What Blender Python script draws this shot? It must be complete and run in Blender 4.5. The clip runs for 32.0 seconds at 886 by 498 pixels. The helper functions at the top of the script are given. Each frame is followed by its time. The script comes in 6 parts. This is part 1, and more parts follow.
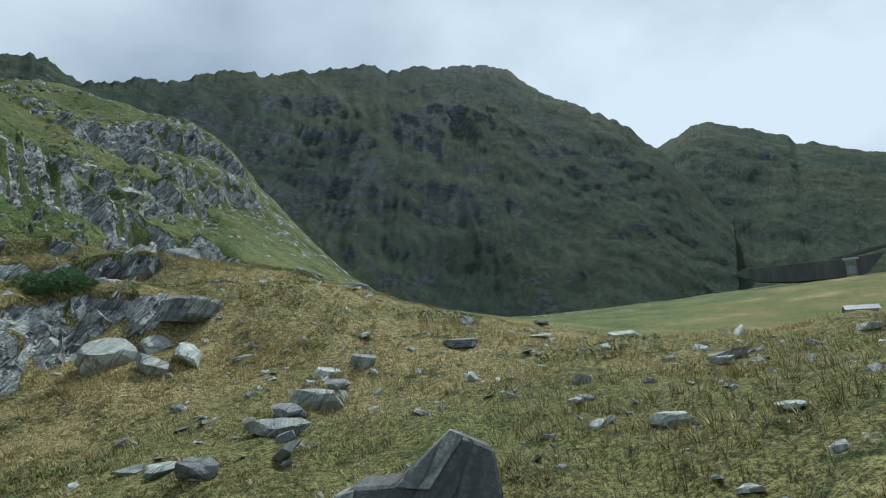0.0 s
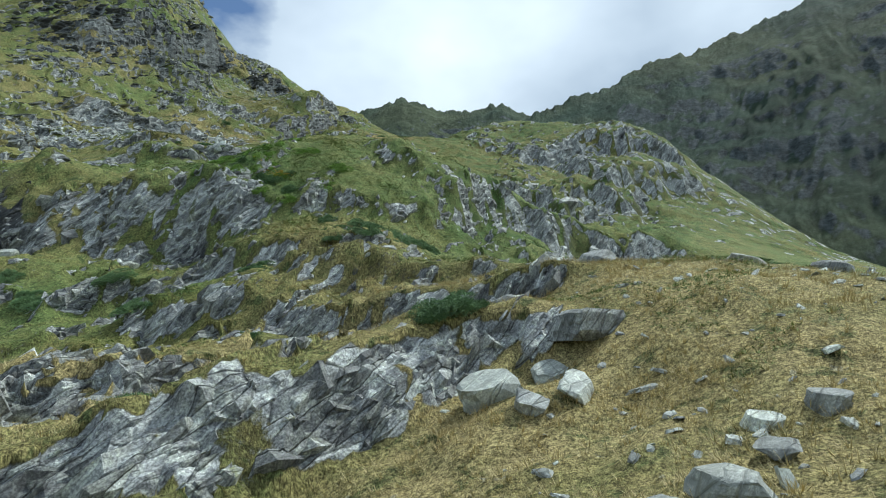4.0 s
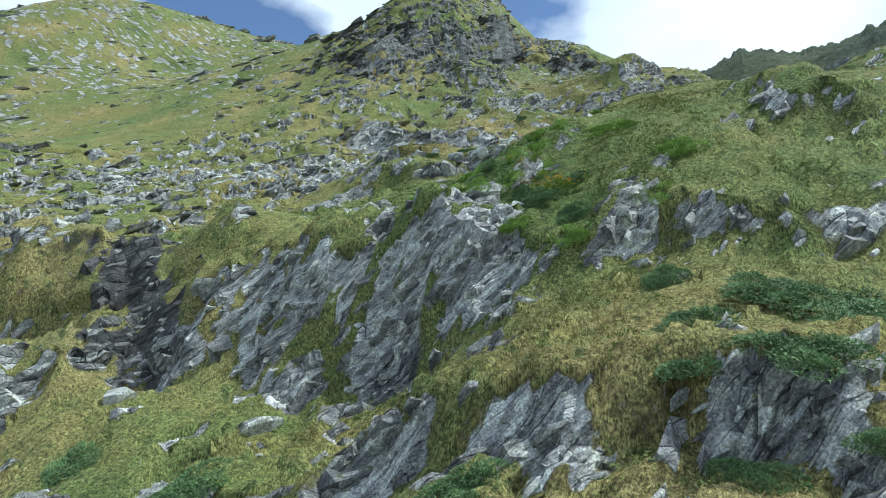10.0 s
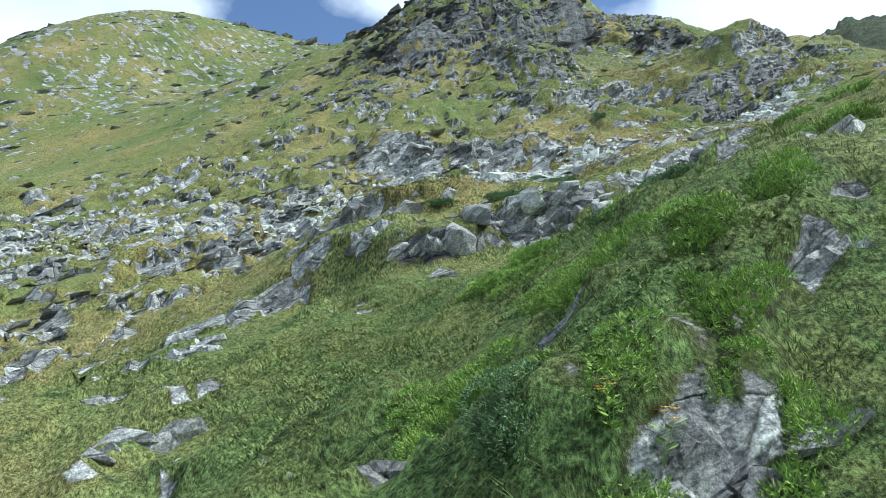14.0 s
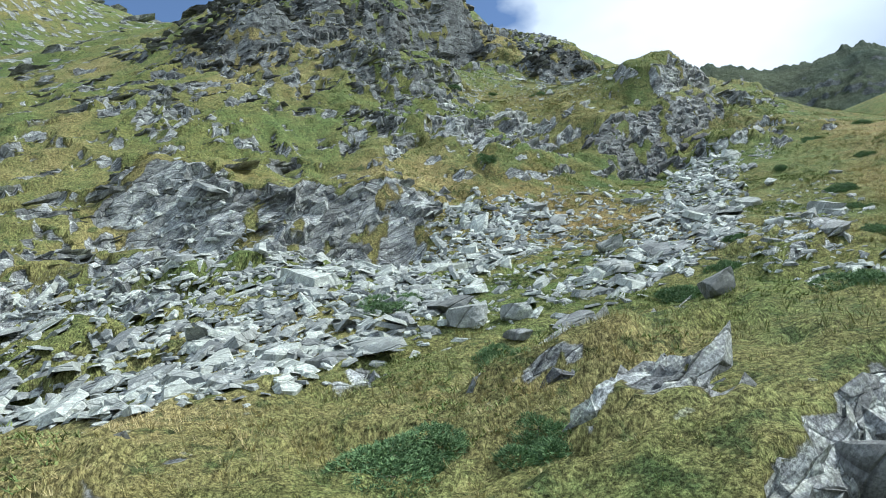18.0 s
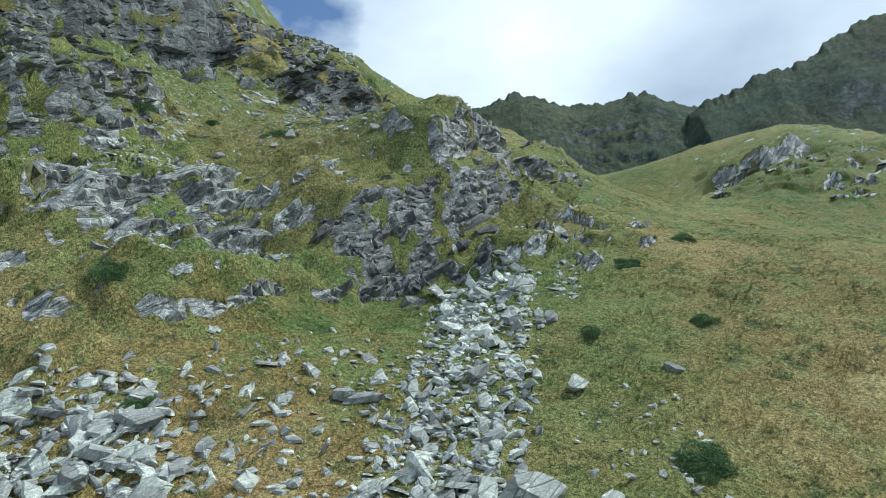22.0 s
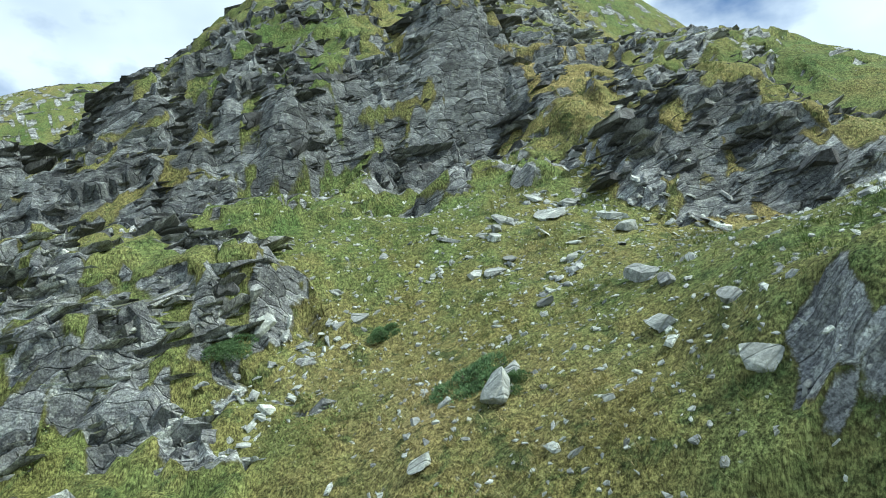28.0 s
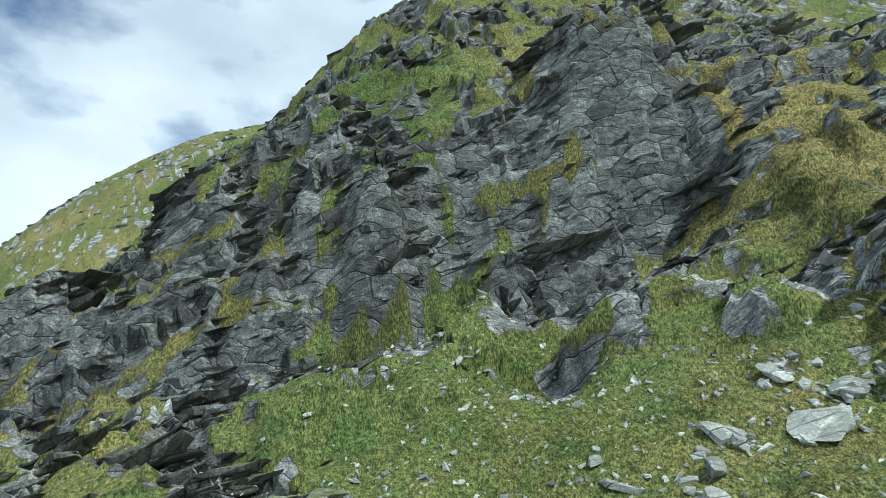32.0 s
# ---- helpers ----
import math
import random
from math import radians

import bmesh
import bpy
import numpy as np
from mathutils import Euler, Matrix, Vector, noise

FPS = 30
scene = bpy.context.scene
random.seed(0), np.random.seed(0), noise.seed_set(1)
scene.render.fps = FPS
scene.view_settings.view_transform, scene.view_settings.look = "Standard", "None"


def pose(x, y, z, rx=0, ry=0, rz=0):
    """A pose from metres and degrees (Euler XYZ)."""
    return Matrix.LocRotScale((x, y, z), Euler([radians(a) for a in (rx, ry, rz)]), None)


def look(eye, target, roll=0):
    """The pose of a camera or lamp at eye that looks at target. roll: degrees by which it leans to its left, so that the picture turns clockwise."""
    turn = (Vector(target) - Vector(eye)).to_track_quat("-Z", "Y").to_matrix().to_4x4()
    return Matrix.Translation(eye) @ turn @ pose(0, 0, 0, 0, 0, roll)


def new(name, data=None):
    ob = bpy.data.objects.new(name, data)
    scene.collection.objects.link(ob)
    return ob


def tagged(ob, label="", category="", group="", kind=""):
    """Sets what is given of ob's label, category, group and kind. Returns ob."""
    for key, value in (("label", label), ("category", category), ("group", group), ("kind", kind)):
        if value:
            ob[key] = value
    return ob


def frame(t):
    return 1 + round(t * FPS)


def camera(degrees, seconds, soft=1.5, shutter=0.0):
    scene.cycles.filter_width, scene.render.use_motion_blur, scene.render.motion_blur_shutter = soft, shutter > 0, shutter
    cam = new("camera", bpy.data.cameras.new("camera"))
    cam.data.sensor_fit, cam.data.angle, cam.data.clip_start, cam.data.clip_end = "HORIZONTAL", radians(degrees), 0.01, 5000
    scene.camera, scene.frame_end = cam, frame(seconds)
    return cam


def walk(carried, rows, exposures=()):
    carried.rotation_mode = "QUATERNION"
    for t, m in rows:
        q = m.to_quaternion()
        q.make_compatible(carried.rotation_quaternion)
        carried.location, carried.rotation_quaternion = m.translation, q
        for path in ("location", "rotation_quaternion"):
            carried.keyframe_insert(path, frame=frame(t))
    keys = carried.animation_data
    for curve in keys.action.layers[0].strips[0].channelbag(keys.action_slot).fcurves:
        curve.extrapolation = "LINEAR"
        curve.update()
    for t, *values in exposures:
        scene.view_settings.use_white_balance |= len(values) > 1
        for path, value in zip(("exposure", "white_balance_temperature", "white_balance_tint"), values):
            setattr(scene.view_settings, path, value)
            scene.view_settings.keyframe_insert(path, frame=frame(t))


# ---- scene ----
cam = camera(71.3, 32.0, soft=1.0)
PATH = [
    (0, (-2.561, -3.52, -1.087), (-1.188, -2.145, -0.612), -0.5),
    (0.5, (-2.384, -3.509, -1.002), (-1.193, -1.974, -0.528), -0.4),
    (1, (-2.132, -3.509, -0.915), (-1.144, -1.835, -0.442), -0.4),
    (1.5, (-1.809, -3.399, -0.792), (-1.018, -1.623, -0.321), -0.4),
    (2, (-1.507, -3.23, -0.67), (-0.869, -1.393, -0.2), -0.3),
    (2.5, (-1.195, -2.992, -0.557), (-0.701, -1.111, -0.09), -0.3),
    (4.5, (0.497, 0.606, -0.018), (0.455, 2.552, 0.441), -0.1),
    (5, (0.784, 2.52, 0.369), (0.58, 4.456, 0.827), 0.0),
    (5.5, (0.903, 4.303, 0.883), (0.536, 6.216, 1.337), 0.1),
    (6, (0.833, 5.942, 1.459), (0.286, 7.812, 1.911), 0.1),
    (6.5, (0.631, 7.443, 2.1), (-0.058, 9.266, 2.548), 0.2),
    (7, (0.298, 8.889, 2.749), (-0.509, 10.664, 3.193), 0.2),
    (7.5, (-0.012, 10.282, 3.381), (-0.887, 12.026, 3.819), 0.1),
    (8, (-0.461, 11.625, 4.023), (-1.374, 13.351, 4.456), 0.1),
    (8.5, (-0.903, 12.982, 4.637), (-1.819, 14.706, 5.068), 0.1),
    (9, (-1.343, 14.337, 5.291), (-2.261, 16.061, 5.722), 0.1),
    (9.5, (-1.812, 15.736, 5.985), (-2.735, 17.457, 6.414), 0.0),
    (10, (-2.298, 17.305, 6.686), (-3.231, 19.021, 7.114), 0.1),
    (10.5, (-2.872, 19.046, 7.49), (-3.817, 20.756, 7.917), 0.1),
    (11, (-3.54, 20.878, 8.37), (-4.502, 22.579, 8.797), 0.0),
    (11.5, (-4.222, 22.653, 9.261), (-5.206, 24.342, 9.684), -0.1),
    (12, (-4.948, 24.397, 10.152), (-5.962, 26.068, 10.575), -0.2),
    (12.5, (-5.696, 26.088, 11.029), (-6.739, 27.742, 11.451), -0.2),
    (13, (-6.494, 27.789, 11.978), (-7.569, 29.422, 12.397), -0.3),
    (13.5, (-7.317, 29.447, 12.994), (-8.433, 31.053, 13.411), -0.3),
    (15.5, (-9.684, 36.449, 16.464), (-10.835, 38.024, 16.906), -0.1),
    (16, (-10.478, 37.837, 17.338), (-11.576, 39.449, 17.781), -0.0),
    (16.5, (-11.218, 39.226, 18.26), (-12.227, 40.895, 18.705), 0.0),
    (17, (-11.93, 40.601, 19.227), (-12.863, 42.314, 19.672), 0.0),
    (17.5, (-12.566, 41.944, 20.23), (-13.433, 43.69, 20.675), 0.1),
    (18, (-13.129, 43.315, 21.245), (-13.906, 45.103, 21.689), 0.2),
    (18.5, (-13.469, 44.808, 22.283), (-14.065, 46.665, 22.728), 0.2),
    (19, (-13.578, 46.359, 23.307), (-14.028, 48.255, 23.754), 0.2),
    (19.5, (-13.581, 47.874, 24.313), (-13.911, 49.795, 24.759), 0.2),
    (20, (-13.476, 49.386, 25.346), (-13.699, 51.323, 25.79), 0.2),
    (20.5, (-13.269, 50.928, 26.375), (-13.422, 52.872, 26.818), 0.1),
    (21, (-12.963, 52.532, 27.465), (-13.097, 54.478, 27.908), 0.2),
    (21.5, (-12.546, 54.24, 28.643), (-12.68, 56.186, 29.085), 0.2),
    (22, (-12.107, 56.031, 29.826), (-12.297, 57.973, 30.266), 0.1),
    (22.5, (-11.758, 57.755, 31.0), (-12.06, 59.683, 31.434), 0.1),
    (23, (-11.529, 59.523, 32.084), (-11.958, 61.427, 32.521), -0.1),
    (23.5, (-11.451, 61.311, 33.165), (-12.02, 63.177, 33.608), -0.1),
    (24, (-11.414, 63.074, 34.282), (-12.133, 64.886, 34.731), -0.2),
    (24.5, (-11.487, 64.798, 35.431), (-12.362, 66.538, 35.883), -0.2),
    (25, (-11.721, 66.46, 36.592), (-12.748, 68.115, 37.046), -0.2),
    (25.5, (-12.097, 68.11, 37.78), (-13.261, 69.671, 38.237), -0.2),
    (26, (-12.576, 69.77, 38.986), (-13.856, 71.237, 39.444), -0.2),
    (26.5, (-13.104, 71.304, 40.229), (-14.497, 72.664, 40.689), -0.4),
    (28.5, (-15.83, 77.356, 42.331), (-17.33, 78.602, 42.776), -0.0),
    (29, (-16.567, 78.206, 42.786), (-18.136, 79.365, 43.227), -0.0),
    (29.5, (-17.215, 78.856, 43.375), (-18.855, 79.913, 43.815), 0.0),
    (30, (-17.832, 79.33, 44.075), (-19.532, 80.288, 44.514), -0.1),
    (30.5, (-18.412, 79.709, 44.919), (-20.157, 80.583, 45.358), -0.1),
    (31, (-18.978, 80.06, 45.782), (-20.735, 80.907, 46.226), 0.0),
    (31.5, (-19.538, 80.283, 46.672), (-21.29, 81.137, 47.118), 0.1),
    (32, (-20.092, 80.525, 47.652), (-21.833, 81.399, 48.102), 0.1),
]
EXPOSURES = [(0, -0.33, 5800, 2.5), (2.5, -0.05, 5850, 2.5), (4.5, 0.14, 5950, 3), (9, 0.4, 5850, 4), (13, 0.58, 5800, 5.5), (17, 0.54, 5850, 6.5), (20, 0.2, 5900, 4.5), (23, 0.22, 5850, 3), (26, 0.42, 5950, 1.5), (29, 0.48, 5950, 0), (32, 0.22, 5950, 0)]
walk(cam, [(t, look(eye, target, roll)) for t, eye, target, roll in PATH], EXPOSURES)

# ---------------------------------------------------------------- light
SUN_TURN, SUN_HEIGHT = 60.0, 54.0
world = bpy.data.worlds.new("sky")
scene.world = world
world.use_nodes = True
nt = world.node_tree
nt.nodes.clear()
sky = nt.nodes.new("ShaderNodeTexSky")
sky.sky_type = "NISHITA"
sky.sun_disc = False
sky.sun_elevation, sky.sun_rotation = radians(SUN_HEIGHT), radians(SUN_TURN)
sky.altitude = 2000
where = nt.nodes.new("ShaderNodeTexCoord")
flat = nt.nodes.new("ShaderNodeMapping")
flat.inputs["Scale"].default_value = (1.0, 1.0, 1.9)
flat.inputs["Location"].default_value = (0.35, 0.1, 0.0)
nt.links.new(where.outputs["Generated"], flat.inputs["Vector"])
cover = nt.nodes.new("ShaderNodeTexNoise")
cover.inputs["Scale"].default_value, cover.inputs["Detail"].default_value, cover.inputs["Roughness"].default_value = 2.3, 7.0, 0.52
nt.links.new(flat.outputs["Vector"], cover.inputs["Vector"])
gaps = nt.nodes.new("ShaderNodeValToRGB")
gaps.color_ramp.elements[0].position, gaps.color_ramp.elements[1].position = 0.36, 0.47
# two openings in the cloud, left of the sun
level = cover.outputs["Fac"]
for turn, lift, wide, deep in ((18.0, 34.0, 0.988, 0.17), (51.0, 31.0, 0.985, 0.2), (-45.0, 30.0, 0.72, -0.3), (-4.0, 32.0, 0.93, -0.2)):
    aim = nt.nodes.new("ShaderNodeVectorMath")
    aim.operation = "DOT_PRODUCT"
    aim.inputs[1].default_value = (-math.sin(radians(turn)) * math.cos(radians(lift)), math.cos(radians(turn)) * math.cos(radians(lift)), math.sin(radians(lift)))
    nt.links.new(where.outputs["Generated"], aim.inputs[0])
    near = nt.nodes.new("ShaderNodeMapRange")
    near.inputs["From Min"].default_value, near.inputs["From Max"].default_value = wide, 1.0
    near.inputs["To Max"].default_value = deep
    nt.links.new(aim.outputs["Value"], near.inputs["Value"])
    less = nt.nodes.new("ShaderNodeMath")
    less.operation = "SUBTRACT"
    nt.links.new(level, less.inputs[0])
    nt.links.new(near.outputs["Result"], less.inputs[1])
    level = less.outputs[0]
nt.links.new(level, gaps.inputs["Fac"])
depth = nt.nodes.new("ShaderNodeTexNoise")
depth.inputs["Scale"].default_value, depth.inputs["Detail"].default_value, depth.inputs["Roughness"].default_value = 1.7, 5.0, 0.5
shift = nt.nodes.new("ShaderNodeMapping")
shift.inputs["Scale"].default_value = (1.0, 1.0, 1.7)
shift.inputs["Location"].default_value = (3.1, 1.7, 0.4)
nt.links.new(where.outputs["Generated"], shift.inputs["Vector"])
nt.links.new(shift.outputs["Vector"], depth.inputs["Vector"])
cloud = nt.nodes.new("ShaderNodeValToRGB")
cloud.color_ramp.elements[0].position, cloud.color_ramp.elements[1].position = 0.3, 0.7
cloud.color_ramp.elements[0].color = (2.9, 3.5, 4.4, 1)
cloud.color_ramp.elements[1].color = (8.0, 8.5, 9.1, 1)
# the cloud is thinner and brighter in three places
bright = depth.outputs["Fac"]
for turn, lift, wide, more in ((-4.0, 32.0, 0.96, 0.16), (-77.0, 31.0, 0.8, 0.17), (95.0, 32.0, 0.93, -0.04), (-26.0, 34.0, 0.8, -0.06)):
    aim = nt.nodes.new("ShaderNodeVectorMath")
    aim.operation = "DOT_PRODUCT"
    aim.inputs[1].default_value = (-math.sin(radians(turn)) * math.cos(radians(lift)), math.cos(radians(turn)) * math.cos(radians(lift)), math.sin(radians(lift)))
    nt.links.new(where.outputs["Generated"], aim.inputs[0])
    near = nt.nodes.new("ShaderNodeMapRange")
    near.inputs["From Min"].default_value, near.inputs["From Max"].default_value = wide, 1.0
    near.inputs["To Max"].default_value = more
    nt.links.new(aim.outputs["Value"], near.inputs["Value"])
    sum_ = nt.nodes.new("ShaderNodeMath")
    nt.links.new(bright, sum_.inputs[0])
    nt.links.new(near.outputs["Result"], sum_.inputs[1])
    bright = sum_.outputs[0]
nt.links.new(bright, cloud.inputs["Fac"])
mixed = nt.nodes.new("ShaderNodeMixRGB")
nt.links.new(gaps.outputs["Color"], mixed.inputs["Fac"])
nt.links.new(sky.outputs["Color"], mixed.inputs["Color1"])
nt.links.new(cloud.outputs["Color"], mixed.inputs["Color2"])
back = nt.nodes.new("ShaderNodeBackground")
back.inputs["Strength"].default_value = 0.12
nt.links.new(mixed.outputs["Color"], back.inputs["Color"])
out = nt.nodes.new("ShaderNodeOutputWorld")
nt.links.new(back.outputs["Background"], out.inputs["Surface"])

sun = new("sun", bpy.data.lights.new("sun", "SUN"))
sun.data.energy, sun.data.angle, sun.data.color = 4.3, radians(3.0), (1.0, 0.97, 0.9)
sun.matrix_world = look((0, 0, 0), (-math.sin(radians(SUN_TURN)) * math.cos(radians(SUN_HEIGHT)), -math.cos(radians(SUN_TURN)) * math.cos(radians(SUN_HEIGHT)), -math.sin(radians(SUN_HEIGHT))))

# ---------------------------------------------------------------- materials
def material(name):
    m = bpy.data.materials.new(name)
    m.use_nodes = True
    t = m.node_tree
    return m, t, t.nodes["Principled BSDF"]


def node(t, kind, **inputs):
    n = t.nodes.new("ShaderNode" + kind)
    for key, value in inputs.items():
        n.inputs[key.replace("_", " ")].default_value = value
    return n


def noise_node(t, scale, detail=5.0, rough_=0.6, vector=None, distortion=0.0):
    n = node(t, "TexNoise", Scale=scale, Detail=detail, Roughness=rough_, Distortion=distortion)
    if vector is not None:
        t.links.new(vector, n.inputs["Vector"])
    return n.outputs["Fac"]


def ramp(t, fac, *stops):
    r = t.nodes.new("ShaderNodeValToRGB")
    e = r.color_ramp.elements
    for n, (place, colour) in enumerate(stops):
        s = e[n] if n < 2 else e.new(place)
        s.position = place
        s.color = (*colour, 1) if isinstance(colour, tuple) else (colour, colour, colour, 1)
    t.links.new(fac, r.inputs["Fac"])
    return r.outputs["Color"]


def mix(t, fac, a, b, kind="MIX"):
    m = t.nodes.new("ShaderNodeMixRGB")
    m.blend_type = kind
    for value, key in ((fac, "Fac"), (a, "Color1"), (b, "Color2")):
        if isinstance(value, (int, float)):
            m.inputs[key].default_value = value if key == "Fac" else (value, value, value, 1)
        elif isinstance(value, tuple):
            m.inputs[key].default_value = (*value, 1)
        else:
            t.links.new(value, m.inputs[key])
    return m.outputs["Color"]


def bump(t, height, strength, distance, normal=None):
    b = node(t, "Bump", Strength=strength, Distance=distance)
    t.links.new(height, b.inputs["Height"])
    if normal is not None:
        t.links.new(normal, b.inputs["Normal"])
    return b.outputs["Normal"]


def place(t, scale=(1, 1, 1), turn=(0, 0, 0), kind="Object"):
    c = t.nodes.new("ShaderNodeTexCoord")
    m = t.nodes.new("ShaderNodeMapping")
    m.inputs["Scale"].default_value = scale
    m.inputs["Rotation"].default_value = [radians(a) for a in turn]
    t.links.new(c.outputs[kind], m.inputs["Vector"])
    return m.outputs["Vector"]


def attribute(t, name):
    a = t.nodes.new("ShaderNodeAttribute")
    a.attribute_name = name
    return a.outputs["Fac"]


def world_place(t):
    return t.nodes.new("ShaderNodeNewGeometry").outputs["Position"]


def beds_place(t, scale):
    """Coordinates that lie along the beds of the rock."""
    bed = Vector((-1.3, 0.75, 0.8)).normalized()
    turn = t.nodes.new("ShaderNodeMapping")
    turn.inputs["Rotation"].default_value = bed.rotation_difference(Vector((0, 0, 1))).to_euler("XYZ")
    t.links.new(world_place(t), turn.inputs["Vector"])
    m = t.nodes.new("ShaderNodeMapping")
    m.inputs["Scale"].default_value = scale
    t.links.new(turn.outputs["Vector"], m.inputs["Vector"])
    return m.outputs["Vector"]


def vector_math(t, kind, a, b):
    m = t.nodes.new("ShaderNodeVectorMath")
    m.operation = kind
    for value, socket in ((a, m.inputs[0]), (b, m.inputs[1])):
        if isinstance(value, tuple):
            socket.default_value = value
        else:
            t.links.new(value, socket)
    return m.outputs["Value" if kind == "DOT_PRODUCT" else "Vector"]


def plates(t, scale, bend):
    """Broken plates along the beds: a tone for each plate, the tilt of its face, and how far the joint is."""
    sway = node(t, "TexNoise", Scale=bend, Detail=3.0)
    t.links.new(world_place(t), sway.inputs["Vector"])
    at = vector_math(t, "ADD", beds_place(t, scale), vector_math(t, "MULTIPLY", vector_math(t, "SUBTRACT", sway.outputs["Color"], (0.5, 0.5, 0.5)), (0.4, 0.4, 0.7)))
    cell = node(t, "TexVoronoi", Scale=1.0)
    joint = node(t, "TexVoronoi", Scale=1.0)
    joint.feature = "DISTANCE_TO_EDGE"
    for v in (cell, joint):
        t.links.new(at, v.inputs["Vector"])
    tilt = vector_math(t, "DOT_PRODUCT", vector_math(t, "SUBTRACT", at, cell.outputs["Position"]), vector_math(t, "SUBTRACT", cell.outputs["Color"], (0.5, 0.5, 0.5)))
    tone = vector_math(t, "DOT_PRODUCT", cell.outputs["Color"], (0.34, 0.33, 0.33))
    return tone, tilt, joint.outputs["Distance"]


def rock_colour(t, pale=1.0):
    """Schist: plates and fissures along the beds, pale lichen, darker weathered patches."""
    whole = world_place(t)
    streak = noise_node(t, 1.0, 9.0, 0.7, beds_place(t, (0.8, 0.8, 3.6)))
    thin = noise_node(t, 1.0, 6.0, 0.7, beds_place(t, (2.2, 2.2, 22.0)))
    grain = noise_node(t, 24.0, 6.0, 0.75, whole)
    blot = noise_node(t, 0.5, 6.0, 0.6, whole)
    spots = noise_node(t, 5.0, 9.0, 0.75, whole)
    tone, tilt, joint = plates(t, (0.55, 1.3, 3.4), 0.8)
    tone2, tilt2, joint2 = plates(t, (1.9, 4.2, 12.0), 2.0)
    c = ramp(t, streak, (0.32, (0.13, 0.135, 0.14)), (0.45, (0.23, 0.24, 0.24)), (0.56, (0.31, 0.325, 0.32)), (0.7, (0.4, 0.415, 0.4)))
    c = mix(t, ramp(t, spots, (0.5, 0.0), (0.56, 0.85)), c, (0.43 * pale, 0.455 * pale, 0.41 * pale))
    c = mix(t, ramp(t, blot, (0.52, 0.0), (0.7, 0.6)), c, (0.12, 0.12, 0.115))
    c = mix(t, 1.0, c, ramp(t, tone, (0.3, 0.6), (0.7, 1.35)), "MULTIPLY")
    c = mix(t, 1.0, c, ramp(t, tone2, (0.3, 0.75), (0.7, 1.25)), "MULTIPLY")
    c = mix(t, 0.6, c, ramp(t, thin, (0.38, 0.35), (0.5, 1.0), (0.64, 1.3)), "MULTIPLY")
    c = mix(t, 0.75, c, ramp(t, grain, (0.41, 0.35), (0.59, 1.55)), "MULTIPLY")
    some = ramp(t, noise_node(t, 1.7, 5.0, 0.65, whole), (0.42, 0.0), (0.6, 1.0))
    c = mix(t, some, c, mix(t, 1.0, c, ramp(t, joint, (0.004, 0.2), (0.04, 1.0)), "MULTIPLY"))
    c = mix(t, 0.5, c, ramp(t, joint2, (0.01, 0.45), (0.06, 1.0)), "MULTIPLY")
    h = t.nodes.new("ShaderNodeMath")
    h.operation = "ADD"
    t.links.new(mix(t, 0.3, tilt, tilt2), h.inputs[0])
    t.links.new(mix(t, 0.5, mix(t, 0.5, streak, thin), mix(t, 0.5, spots, grain)), h.inputs[1])
    deep = mix(t, 1.0, h.outputs[0], ramp(t, joint, (0.0, 0.3), (0.05, 1.0)), "MULTIPLY")
    return c, deep


def mossy(t, c, least=0.62):
    """Moss and short grass that holds on the flat tops of the rock."""
    part_ = t.nodes.new("ShaderNodeSeparateXYZ")
    t.links.new(t.nodes.new("ShaderNodeNewGeometry").outputs["True Normal"], part_.inputs[0])
    level = mix(t, 0.5, part_.outputs["Z"], noise_node(t, 2.2, 7.0, 0.7, world_place(t)))
    fine = noise_node(t, 18.0, 5.0, 0.7, world_place(t))
    green = ramp(t, fine, (0.35, (0.05, 0.065, 0.018)), (0.65, (0.17, 0.18, 0.06)))
    return mix(t, ramp(t, level, (least, 0.0), (least + 0.06, 0.9)), c, green)


